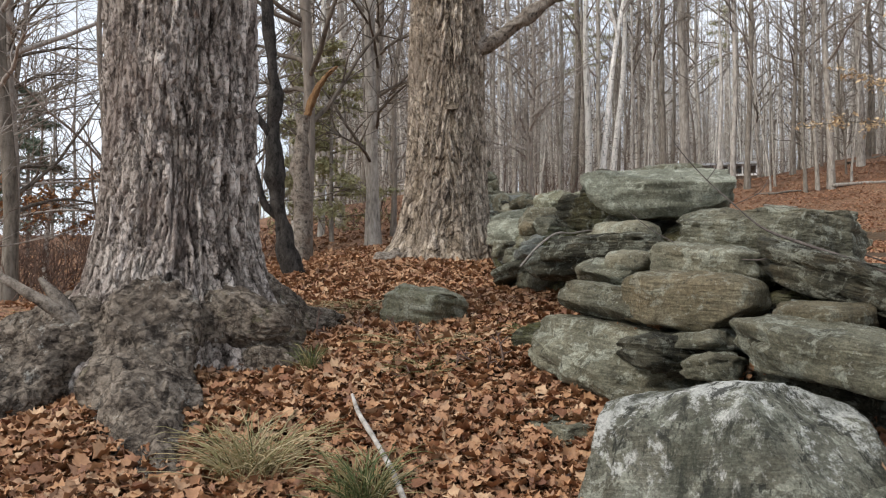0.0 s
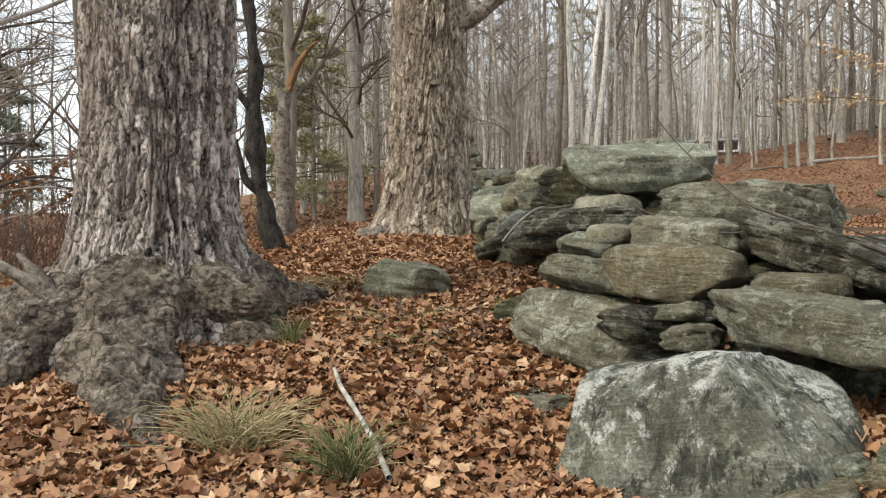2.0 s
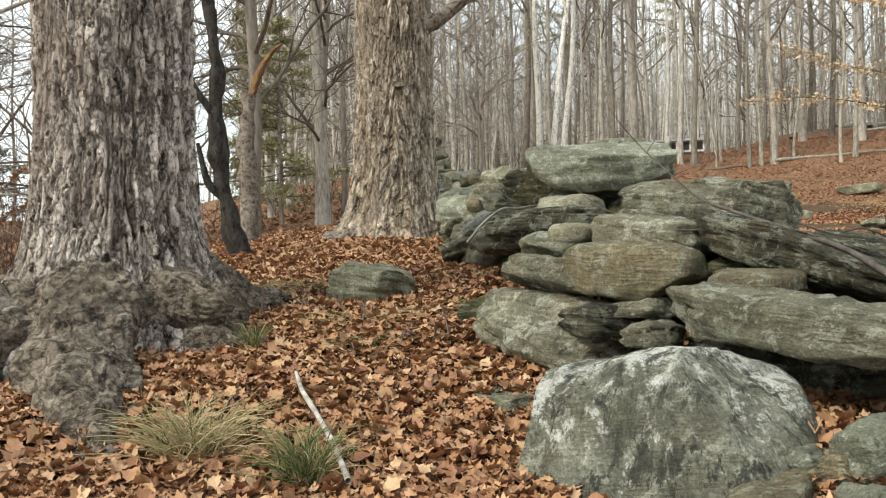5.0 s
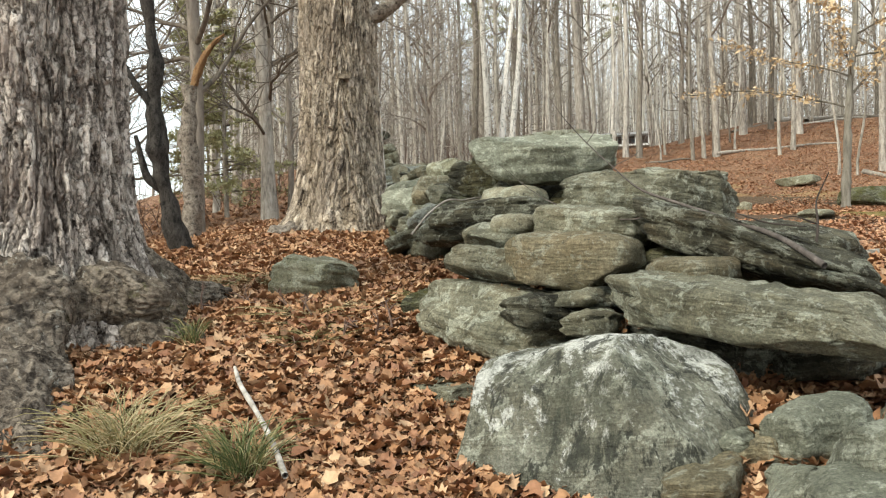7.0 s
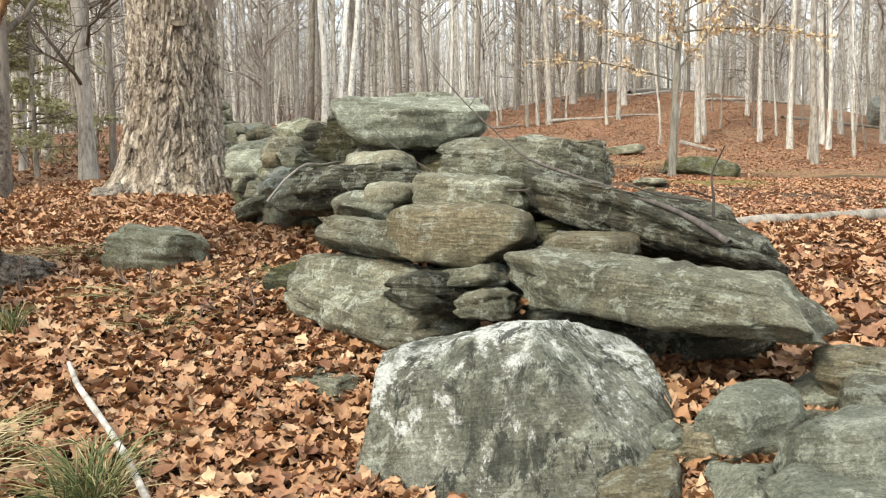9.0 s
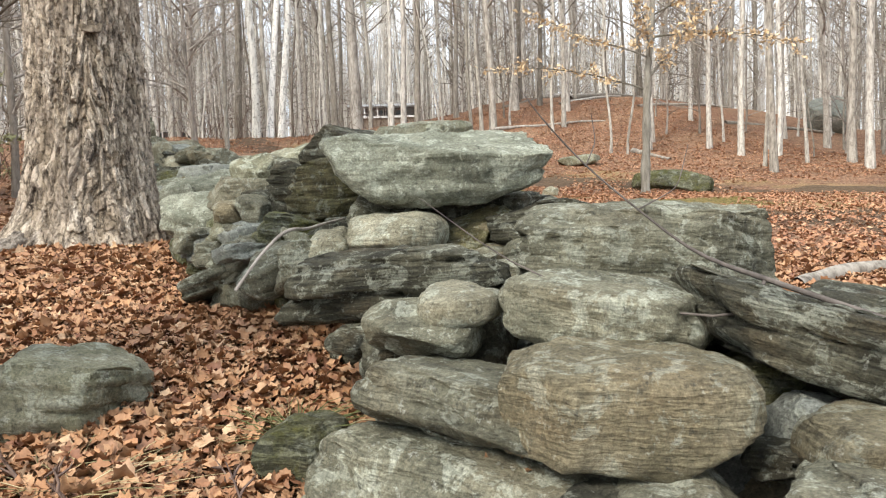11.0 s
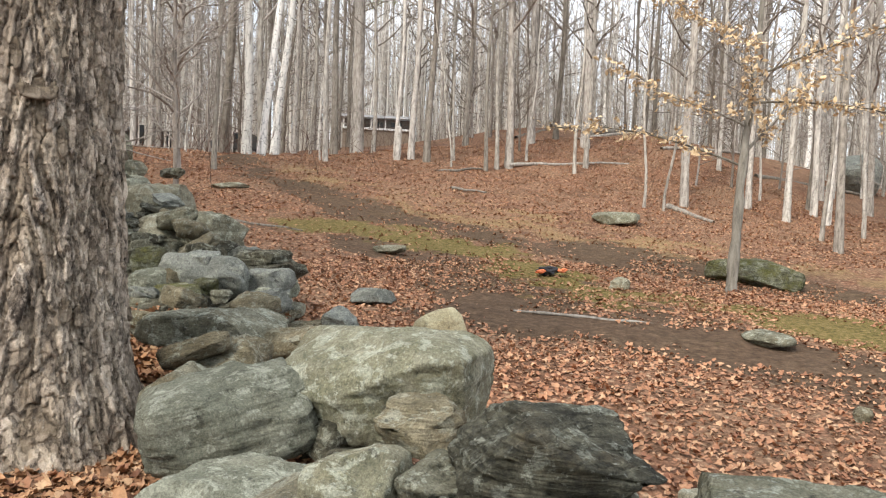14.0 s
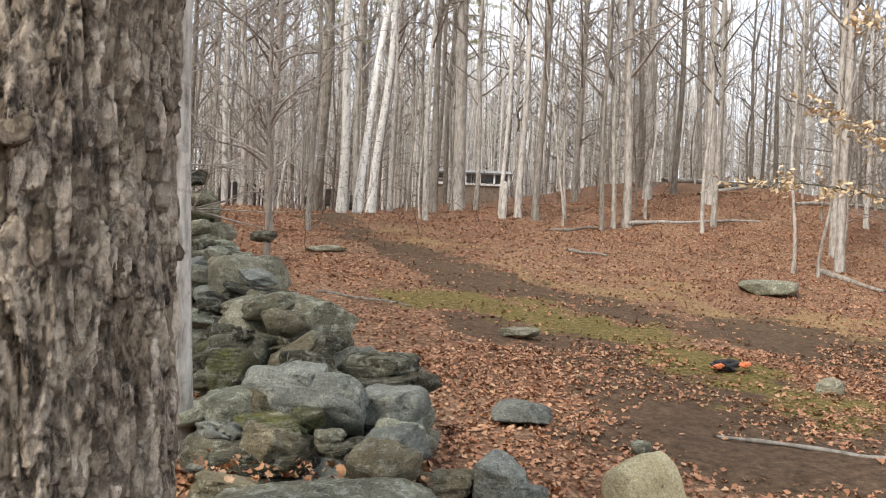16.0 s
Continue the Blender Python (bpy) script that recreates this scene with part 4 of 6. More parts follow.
stone(1.95, 4.54, 1.6, 1.04, 0.70, 0.38, -33, 3, 0, "grey", 0.85, 0.45, "blocky grey stone with lichen spots and a brown face")
stone(1.91, 3.53, 1.37, 1.47, 0.60, 0.25, -68, 10, -14, "dark", 0.7, 0.9, "layered ledge stone jutting out to a point, overhang shade in its dark colour", taper=0.35, shear=-0.8)
stone(1.47, 4.2, 1.48, 0.62, 0.50, 0.2, -50, 7, 0, "grey", 0.55, 0.35)
stone(1.09, 4.50, 1.50, 0.27, 0.40, 0.15, -28, 1, 0, "pale", 0.2, 0.15)
stone(0.99, 4.55, 1.43, 0.38, 0.50, 0.18, -40, 1, -6, "grey", 0.4, 0.25)
stone(1.02, 5.03, 1.52, 0.95, 0.55, 0.28, -35, -3, 0, "dark", 0.6, 1.0, "dark layered stone with a pale weathered top")
stone(1.23, 3.81, 1.31, 0.63, 0.55, 0.27, -34, 2, 0, "tan", 0.52, 0.15, "large many-sided tan stone")
stone(0.97, 4.15, 1.27, 0.64, 0.60, 0.18, -48, 7, -8, "grey", 0.55, 0.4)
stone(0.94, 4.02, 1.02, 0.93, 0.70, 0.32, -65, 6, 0, "grey", 0.6, 0.6, "tilted layered stone at the foot of the wall")
stone(1.05, 3.63, 1.08, 0.38, 0.50, 0.18, -51, 0, 0, "dark", 0.5, 0.8)
stone(1.18, 3.55, 1.15, 0.24, 0.40, 0.10, -33, 1, 0, "grey", 0.4, 0.5)
stone(1.17, 3.38, 1.06, 0.27, 0.40, 0.11, -33, -0, 0, "grey", 0.4, 0.5)
stone(1.60, 3.34, 1.27, 0.42, 0.45, 0.12, -58, -0, 0, "tan", 0.3, 0.1, "smooth brown oval stone")
stone(1.63, 2.87, 1.12, 1.18, 0.50, 0.22, -53, 6, 0, "grey", 0.8, 0.45, "long layered stone lying across the wall")
# infill added in the wall's gaps, in the schist that carries shade
stone(1.58, 3.30, 0.94, 0.61, 0.50, 0.24, -37, 6, 0, "dark", 0.6, 0.5)
stone(2.10, 3.25, 0.92, 0.63, 0.50, 0.31, -29, -6, 0, "dark", 0.6, 0.5)
stone(2.00, 4.27, 1.28, 0.61, 0.50, 0.38, -33, 9, 0, "dark", 0.6, 0.5)
stone(2.46, 4.00, 1.30, 0.62, 0.60, 0.31, -55, 12, 0, "dark", 0.6, 0.5)
stone(1.13, 4.74, 1.28, 0.58, 0.60, 0.35, -14, -11, 0, "dark", 0.6, 0.4)
rock(1.49, 2.24, 0.90, 0.25, 0.40, 0.21, -57, -8, 0, "slab", 0.3, 0.25)
rock(1.34, 2.40, 0.85, 0.20, 0.35, 0.11, -51, -5, 0, "slab", 0.4, 0.5)
rock(1.09, 2.50, 0.77, 0.21, 0.30, 0.12, -41, -6, 0, "slab", 0.5, 0.3)
rock(1.15, 2.24, 0.77, 0.21, 0.35, 0.18, -44, -9, 0, "tan", 0.4, 0.3)
rock(1.33, 2.06, 0.80, 0.20, 0.35, 0.14, -51, -11, 0, "slab", 0.5, 0.5)
rock(1.57, 1.92, 0.89, 0.32, 0.50, 0.27, -65, -17, 0, "slab", 0.35, 0.2, "rounded pale grey stone half sunk in leaves")
rock(2.03, 2.25, 0.91, 0.24, 0.40, 0.18, -60, -5, 0, "grey", 0.4, 0.3)
rock(2.09, 2.52, 0.93, 0.28, 0.40, 0.11, -65, -11, 0, "slab", 0.5, 0.4)
rock(1.72, 2.26, 0.84, 0.13, 0.30, 0.08, -65, -8, 0, "grey", 0.5, 0.5)
rock(0.93, 2.45, 0.71, 0.18, 0.30, 0.12, -59, -8, 0, "dark", 0.4, 0.3)
rock(1.46, 1.7, 0.80, 0.56, 0.42, 0.22, -30, -4, 0, "slab", 0.55, 0.3, "flat grey slab lying among smaller stones")
rock(1.62, 2.36, 0.82, 0.24, 0.22, 0.13, -20, 4, 0, "grey", 0.5, 0.3)
rock(1.36, 2.28, 0.79, 0.2, 0.24, 0.14, -60, -6, 0, "tan", 0.45, 0.3)
rock(2.1, 2.4, 0.88, 0.36, 0.34, 0.2, -35, 3, 0, "tan", 0.4, 0.2)
rock(0.56, 3.56, 0.74, 0.36, 0.50, 0.12, -29, 0, 0, "grey", 0.4, 0.3, "flat grey stone sunk among leaves")
rock(0.59, 4.71, 1.19, 0.27, 0.40, 0.19, -31, 2, 0, "moss", 0.4, 0.3, "small stone grown over with moss")
rock(-0.1, 5.44, 1.13, 0.55, 0.60, 0.38, -12, 9, 0, "lichen", 0.6, 0.5, "lichened stone before the maple")
stone(1.30, 5.65, 1.69, 0.49, 0.50, 0.20, -34, 0, 0, "pale", 0.12, 0.05, "smooth pale egg-shaped stone")
stone(1.6, 7.32, 1.98, 0.55, 0.5, 0.3, -40, 3, 0, "grey", 0.5, 0.4)
stone(1.61, 7.36, 2.21, 0.6, 0.55, 0.29, -28, 1, 0, "dark", 0.4, 0.5, "flat rock perched on the wall, shade of its underside in its dark colour")
stone(1.47, 6.96, 1.91, 0.62, 0.60, 0.40, -42, -1, 0, "brown", 0.35, 0.6, "brown layered stone under the perched rock")
stone(1.73, 5.59, 1.67, 0.34, 0.50, 0.14, -65, 4, 30, "brown", 0.6, 0.6)
stone(1.81, 5.62, 1.70, 0.16, 0.30, 0.06, -39, 0, 0, "tan", 0.7, 0.3)
stone(2.04, 5.48, 1.72, 0.44, 0.60, 0.23, -50, -3, 0, "dark", 0.5, 0.7)
stone(1.91, 5.33, 1.56, 0.31, 0.50, 0.21, -42, -9, 0, "grey", 0.35, 0.2)
stone(1.69, 5.09, 1.53, 0.19, 0.40, 0.14, -76, -0, 0, "grey", 0.3, 0.2)
stone(1.59, 5.32, 1.55, 0.19, 0.40, 0.15, -54, -2, 0, "grey", 0.5, 0.4)
stone(1.73, 5.45, 1.58, 0.17, 0.40, 0.09, -40, -1, 0, "tan", 0.4, 0.3)
stone(1.76, 5.10, 1.46, 0.18, 0.40, 0.18, -44, -6, 0, "tan", 0.4, 0.3)
stone(1.11, 5.99, 1.61, 0.22, 0.40, 0.21, -37, -3, 20, "pale", 0.5, 0.2)
stone(0.96, 6.01, 1.53, 0.22, 0.45, 0.29, -48, -3, 0, "grey", 0.3, 0.3)
stone(0.84, 6.18, 1.52, 0.27, 0.45, 0.22, -52, -4, 15, "grey", 0.4, 0.3)
stone(1.42, 6.32, 1.77, 0.20, 0.40, 0.24, -41, 0, 0, "grey", 0.4, 0.2)
stone(1.05, 6.74, 1.68, 0.40, 0.50, 0.23, -34, 7, 0, "moss", 0.5, 0.8, "layered stone green with moss")
stone(1.28, 6.41, 1.62, 0.33, 0.40, 0.23, -62, 1, 0, "dark", 0.5, 0.5)
stone(0.89, 6.95, 1.51, 0.57, 0.55, 0.26, -42, -1, 0, "lichen", 0.5, 0.3, "stone with white lichen crust")
stone(0.73, 7.29, 1.56, 0.24, 0.40, 0.19, -36, -3, 0, "grey", 0.4, 0.3)
stone(0.91, 7.04, 1.59, 0.27, 0.40, 0.18, -37, 0, 0, "grey", 0.4, 0.3)
stone(0.83, 7.36, 1.79, 0.19, 0.35, 0.19, -29, 2, 0, "tan", 0.2, 0.1)
stone(0.99, 7.29, 1.81, 0.23, 0.40, 0.22, -28, 0, 0, "grey", 0.5, 0.3)
stone(1.23, 7.30, 1.99, 0.31, 0.40, 0.28, -37, -4, 0, "dark", 0.5, 0.4)
stone(0.84, 8.25, 1.78, 0.6, 0.60, 0.34, -50, 4, 0, "slab", 0.6, 0.35)
stone(1.07, 7.81, 1.94, 0.64, 0.55, 0.28, -43, -1, 0, "pale", 0.4, 0.2)
stone(0.84, 7.24, 1.66, 0.24, 0.40, 0.15, -14, 0, 0, "grey", 0.5, 0.5)
stone(0.62, 7.62, 1.63, 0.22, 0.40, 0.17, -38, 3, 0, "grey", 0.5, 0.3)
stone(1.11, 7.71, 2.07, 0.31, 0.45, 0.25, -47, -1, 0, "lichen", 0.4, 0.2)
stone(1.32, 7.62, 2.07, 0.28, 0.45, 0.19, -42, -3, 0, "grey", 0.5, 0.6)
# more added infill behind the face, its dark colour holding the gaps' shade
stone(1.99, 6.28, 1.69, 1.03, 0.70, 0.35, -46, -0, 0, "dark", 0.6, 0.5)
stone(1.41, 6.59, 1.54, 0.47, 0.70, 0.40, -50, 4, 0, "dark", 0.6, 0.5)
stone(1.25, 7.50, 1.64, 0.69, 0.70, 0.58, -26, 2, 0, "dark", 0.6, 0.5)
stone(1.88, 6.66, 2.14, 0.65, 0.60, 0.30, -50, -4, 0, "lichen", 0.75, 0.3, "square block with lichen and moss on top")
stone(1.68, 9.02, 2.07, 1.15, 0.80, 0.52, -39, -4, 0, "lichen", 0.45, 0.2, "big humped boulder with pale lichen")
stone(0.97, 9.21, 1.9, 0.80, 0.70, 0.42, -9, -12, 0, "slab", 0.6, 0.3, "pale grey boulder sloping to the leaves")
stone(1.61, 8.31, 2.06, 0.46, 0.45, 0.20, -37, -4, 0, "tan", 0.5, 0.4)
stone(1.30, 11.40, 1.95, 1.06, 0.90, 0.32, -21, -2, 0, "grey", 0.5, 0.2, "broad flat grey slab")
stone(1.28, 10.61, 1.91, 0.48, 0.60, 0.24, -23, -2, 0, "tan", 0.5, 0.3)
stone(1.81, 10.93, 1.92, 0.58, 0.50, 0.22, -47, -6, 0, "tan", 0.5, 0.5)
stone(0.88, 10.01, 1.81, 0.34, 0.50, 0.39, -43, -9, 0, "grey", 0.5, 0.3)
stone(1.51, 13.15, 2.13, 0.86, 0.50, 0.36, -39, -0, -35, "slate", 0.75, 0.4, "tilted blue-grey plate of slate")
stone(1.26, 12.92, 2.02, 0.51, 0.60, 0.21, -31, -3, 0, "moss", 0.7, 0.7)
stone(1.21, 12.74, 1.92, 0.57, 0.70, 0.23, -27, -6, 0, "dark", 0.6, 0.7)
stone(2.22, 13.94, 2.28, 0.63, 0.60, 0.17, -44, -2, 0, "dark", 0.6, 0.9)
stone(2.21, 13.79, 2.11, 0.80, 0.70, 0.25, -44, -13, 0, "dark", 0.6, 0.9)
stone(2.08, 13.17, 2.09, 0.54, 0.50, 0.28, -49, -5, 0, "slate", 0.6, 0.4)
stone(1.96, 12.50, 2.00, 0.40, 0.50, 0.21, -45, -8, 0, "slate", 0.6, 0.4)
stone(1.89, 14.99, 2.49, 0.86, 0.80, 0.49, -38, -0, 0, "grey", 0.4, 0.3)
stone(1.62, 17.58, 2.75, 0.85, 1.0, 0.6, -31, -1, 0, "pale", 0.4, 0.2, "big pale stone on the wall")
stone(1.34, 15.35, 2.39, 0.51, 0.70, 0.48, -29, -4, 0, "pale", 0.4, 0.3)
stone(1.14, 14.25, 2.04, 0.40, 0.60, 0.63, -36, -5, 0, "moss", 0.5, 0.3)
stone(1.26, 14.98, 2.22, 0.61, 0.70, 0.35, -47, -3, 0, "grey", 0.5, 0.3)
stone(1.84, 14.65, 2.28, 0.61, 0.60, 0.28, -40, -5, 0, "dark", 0.5, 0.7)
stone(1.06, 13.43, 1.91, 0.52, 0.50, 0.28, -56, -9, 0, "grey", 0.5, 0.3)
stone(2.10, 15.42, 2.31, 0.64, 0.60, 0.37, -40, -2, 0, "grey", 0.5, 0.4)
stone(1.66, 16.59, 2.54, 0.80, 0.80, 0.28, -22, -1, 0, "dark", 0.5, 0.6)
stone(1.12, 22.55, 4.30, 0.51, 0.80, 0.30, -3, -4, 0, "dark", 0.5, 0.5)
stone(1.20, 22.56, 3.95, 0.63, 0.80, 0.27, -3, -4, 0, "grey", 0.5, 0.5)
stone(1.24, 22.61, 3.69, 0.74, 0.90, 0.39, -3, -4, 0, "grey", 0.5, 0.4)
stone(1.38, 22.30, 3.28, 0.92, 0.90, 0.47, -16, -3, 0, "grey", 0.4, 0.3)
stone(1.25, 21.62, 2.92, 0.82, 0.90, 0.38, -3, -3, 0, "grey", 0.5, 0.4)
stone(1.27, 19.88, 2.57, 0.71, 0.80, 0.53, -29, -3, 0, "tan", 0.4, 0.3)
stone(1.25, 18.27, 2.27, 0.69, 0.80, 0.46, -40, -4, 0, "grey", 0.5, 0.4)
stone(1.07, 16.80, 2.01, 0.54, 0.80, 0.50, -37, -5, 0, "grey", 0.5, 0.4)
stone(2.48, 23.39, 3.32, 0.51, 0.60, 0.22, -7, -3, 0, "dark", 0.4, 0.3)
rock(3.62, 12.26, 1.63, 0.54, 0.55, 0.58, -36, -14, 0, "yellow", 0.2, 0.05, "round pale yellow boulder")
rock(4.15, 13.05, 1.81, 0.16, 0.25, 0.16, -32, -5, 0, "grey", 0.3, 0.2)
rock(3.66, 14.18, 1.81, 0.54, 0.50, 0.21, -35, -4, 0, "slate", 0.5, 0.3)
rock(2.33, 12.59, 1.82, 0.43, 0.40, 0.18, -32, -5, 0, "tan", 0.6, 0.5)
rock(2.63, 12.35, 1.86, 0.34, 0.30, 0.34, -64, 6, 20, "slate", 0.7, 0.4)
rock(2.71, 12.17, 1.84, 0.26, 0.30, 0.25, -46, -9, -10, "slate", 0.7, 0.4)
rock(2.46, 13.51, 1.88, 0.28, 0.35, 0.18, -39, -6, 0, "pale", 0.3, 0.2)
rock(1.83, 11.50, 1.87, 0.41, 0.50, 0.21, -31, -7, 0, "pale", 0.4, 0.2)
rock(1.95, 11.40, 1.84, 0.32, 0.40, 0.12, -37, -8, 0, "grey", 0.5, 0.4)
rock(12.9, 21.3, 3.4, 1.22, 1.20, 0.31, -43, -3, 0, "lichen", 0.4, 0.3, "low flat outcrop of grey stone")
rock(7.89, 14.80, 2.34, 0.32, 0.30, 0.21, -44, -5, 0, "pale", 0.3, 0.2)
rock(5.28, 17.68, 2.32, 0.57, 0.30, 0.14, -46, -3, 0, "pale", 0.5, 0.4)
rock(4.06, 25.07, 3.40, 0.92, 0.40, 0.16, -11, -1, 0, "pale", 0.4, 0.3)
rock(11.01, 15.04, 2.32, 1.56, 1.10, 0.49, -56, 4, 0, "moss", 0.3, 0.3, "mossy outcrop beside the beech sapling")
rock(30.06, 27.17, 5.16, 1.68, 2.50, 1.65, -54, -1, 0, "slate", 0.3, 0.2, "great grey boulder on the wooded slope")
rock(3.23, 9.60, 1.73, 0.13, 0.20, 0.10, -35, -1, 0, "pale", 0.3, 0.2)
rock(3.37, 8.49, 1.78, 0.21, 0.25, 0.12, -72, -14, 0, "pale", 0.4, 0.3)
rock(5.80, 9.24, 1.88, 0.16, 0.30, 0.13, -54, -8, 0, "tan", 0.4, 0.3)
rock(7.33, 11.51, 2.12, 0.54, 0.70, 0.14, -34, 2, 0, "grey", 0.4, 0.3)



def courses(seed, n, line, kinds):
    """Angular stones heaped on the far stretch of the wall: line gives (x, y, half width, top over the ground)."""
    rng = random.Random(seed)
    shapes = [stone_mesh(4000 + i, w, 0.42, h, ROCKS[k], rng.uniform(0.5, 0.85), rng.choice((0.3, 0.6, 0.9)), cell=0.03) for i, (k, w, h) in enumerate(itertools.product(kinds, (0.42, 0.56), (0.13, 0.2)))]
    for i in range(n):
        u = (i + rng.random()) / n * (len(line) - 1)
        k = min(len(line) - 2, int(u))
        x, y, half, high = (line[k][j] + (line[k + 1][j] - line[k][j]) * (u - k) for j in range(4))
        side = rng.uniform(-1, 1)
        rise = rng.random() * (1 - 0.55 * abs(side))
        ob = part("stone", rng.choice(shapes), stone_wall)
        ob.matrix_basis = pose(x + side * half, y, float(ground_z(x, y)) + 0.06 + rise * high, rng.gauss(0, 12), rng.gauss(0, 12), rng.uniform(-70, 30))
        ob.scale = (rng.uniform(0.6, 1.1), rng.uniform(0.7, 1.2), rng.uniform(0.8, 1.2))


courses(7, 130, ((1.5, 12.4, 0.75, 0.5), (1.55, 13.6, 0.8, 0.72), (1.55, 15.2, 0.65, 0.85), (1.5, 17.5, 0.6, 0.9), (1.35, 20.0, 0.5, 0.9), (1.25, 22.0, 0.45, 1.1)), ("grey", "dark", "slate", "slab", "tan"))
courses(8, 40, ((1.1, 6.3, 0.4, 0.45), (1.1, 7.4, 0.45, 0.5), (1.15, 8.6, 0.45, 0.35)), ("grey", "lichen", "slate", "moss"))

# ---- leaf litter ----
LOBES = ((0.0, -0.42), (0.14, -0.32), (0.38, -0.36), (0.36, -0.14), (0.48, 0.08), (0.33, 0.2), (0.3, 0.36), (0.15, 0.36), (0.0, 0.54), (-0.15, 0.36), (-0.3, 0.36), (-0.33, 0.2), (-0.48, 0.08), (-0.36, -0.14), (-0.38, -0.36), (-0.14, -0.32))


def leaves_mesh(name, where, rng, size, material, tilt=0.3, curl=0.45, outline=LOBES):
    """Many leaves in one mesh, each of them folded and curled its own way."""
    m, k = len(where), len(outline)
    o = np.array(outline)
    s = size * (0.35 + 0.95 * rng.random(m) ** 0.8)
    fold, roll = rng.normal(0.15, curl, m), rng.normal(0.2, curl, m)
    x, y = o[None, :, 0] * rng.uniform(0.8, 1.1, (m, 1)), np.repeat(o[None, :, 1], m, 0)
    z = fold[:, None] * np.abs(x) * 1.1 + roll[:, None] * y * y * 1.4 + rng.normal(0, 0.07, (m, k))
    p = np.stack([np.concatenate([np.zeros((m, 1)), x], 1), np.concatenate([np.zeros((m, 1)), y], 1), np.concatenate([np.zeros((m, 1)), z], 1)], 2) * s[:, None, None]
    a, b, c = rng.uniform(0, 2 * np.pi, m), rng.normal(0, tilt, m), rng.normal(0, tilt, m)
    ca, sa, cb, sb, cc, sc = np.cos(a), np.sin(a), np.cos(b), np.sin(b), np.cos(c), np.sin(c)
    rx = np.stack([np.stack([np.ones(m), 0 * a, 0 * a], 1), np.stack([0 * a, cb, -sb], 1), np.stack([0 * a, sb, cb], 1)], 1)
    ry = np.stack([np.stack([cc, 0 * a, sc], 1), np.stack([0 * a, np.ones(m), 0 * a], 1), np.stack([-sc, 0 * a, cc], 1)], 1)
    rz = np.stack([np.stack([ca, -sa, 0 * a], 1), np.stack([sa, ca, 0 * a], 1), np.stack([0 * a, 0 * a, np.ones(m)], 1)], 1)
    p = np.einsum("mij,mkj->mki", rz @ rx @ ry, p) + where[:, None, :]
    i = np.arange(k)
    fan = np.stack([np.zeros(k, int), 1 + i, 1 + (i + 1) % k], 1)
    f = (fan[None] + (np.arange(m) * (k + 1))[:, None, None]).reshape(-1, 3)
    return mesh_from(name, p.reshape(-1, 3), f, material, True)


def litter(name, rng, count_, x0, x1, y0, y1, size, label, lift=0.03, outline=LOBES, material=LEAF_DRY):
    x, y = rng.uniform(x0, x1, count_), rng.uniform(y0, y1, count_)
    soil, moss, straw = covers(x, y)
    keep = rng.random(count_) > np.maximum(soil * 0.85, np.maximum(moss * 0.8, straw * 0.6))
    x, y = x[keep], y[keep]
    z = ground_fine(x, y) + 0.008 + lift * rng.random(len(x)) ** 1.5
    tagged(new(name, leaves_mesh(name, np.stack([x, y, z], 1), rng, size, material, outline=outline)), label, "leaves", kind="stuff")


SIMPLE = ((0, -0.45), (0.34, -0.3), (0.5, 0.08), (0.22, 0.2), (0, 0.55), (-0.24, 0.2), (-0.5, 0.08), (-0.32, -0.3))
npr = np.random.default_rng(5)
litter("leaf_litter", npr, 62000, -3.8, 2.2, 1.6, 7.0, 0.066, "brown curled maple leaves covering the ground", 0.04)
litter("leaf_litter", npr, 14000, 1.2, 6.0, 1.0, 7.0, 0.074, "brown curled maple leaves covering the ground", 0.035)
litter("leaf_litter", npr, 15000, -2.6, 1.2, 7.0, 10.2, 0.07, "brown curled maple leaves covering the ground", 0.03)
litter("leaf_litter", npr, 14000, -5.0, 1.6, 9.5, 15.0, 0.08, "brown curled maple leaves covering the ground", 0.03, SIMPLE)
litter("leaf_litter", npr, 52000, 0.5, 12.5, 6.5, 17.0, 0.052, "red-brown fallen leaves on the open slope", 0.02, SIMPLE, LEAF_FAR)
litter("leaf_litter", npr, 34000, 0.5, 24.0, 16.0, 32.0, 0.064, "red-brown fallen leaves on the open slope", 0.02, SIMPLE, LEAF_FAR)
litter("leaf_litter", npr, 9000, -14.0, 1.0, 6.0, 26.0, 0.1, "red-brown fallen leaves under bare trees", 0.025, SIMPLE)


def pocket(x, y, z, r, n, flat=0.03):
    a, d = npr.uniform(0, 6.28, n), r * np.sqrt(npr.random(n))
    w = np.stack([x + d * np.cos(a), y + d * np.sin(a), z + flat * npr.random(n)], 1)
    tagged(new("leaf_pocket", leaves_mesh("leaf_pocket", w, npr, 0.06, LEAF_DRY, 0.4)), "brown leaves caught between the stones", "leaves", kind="stuff")


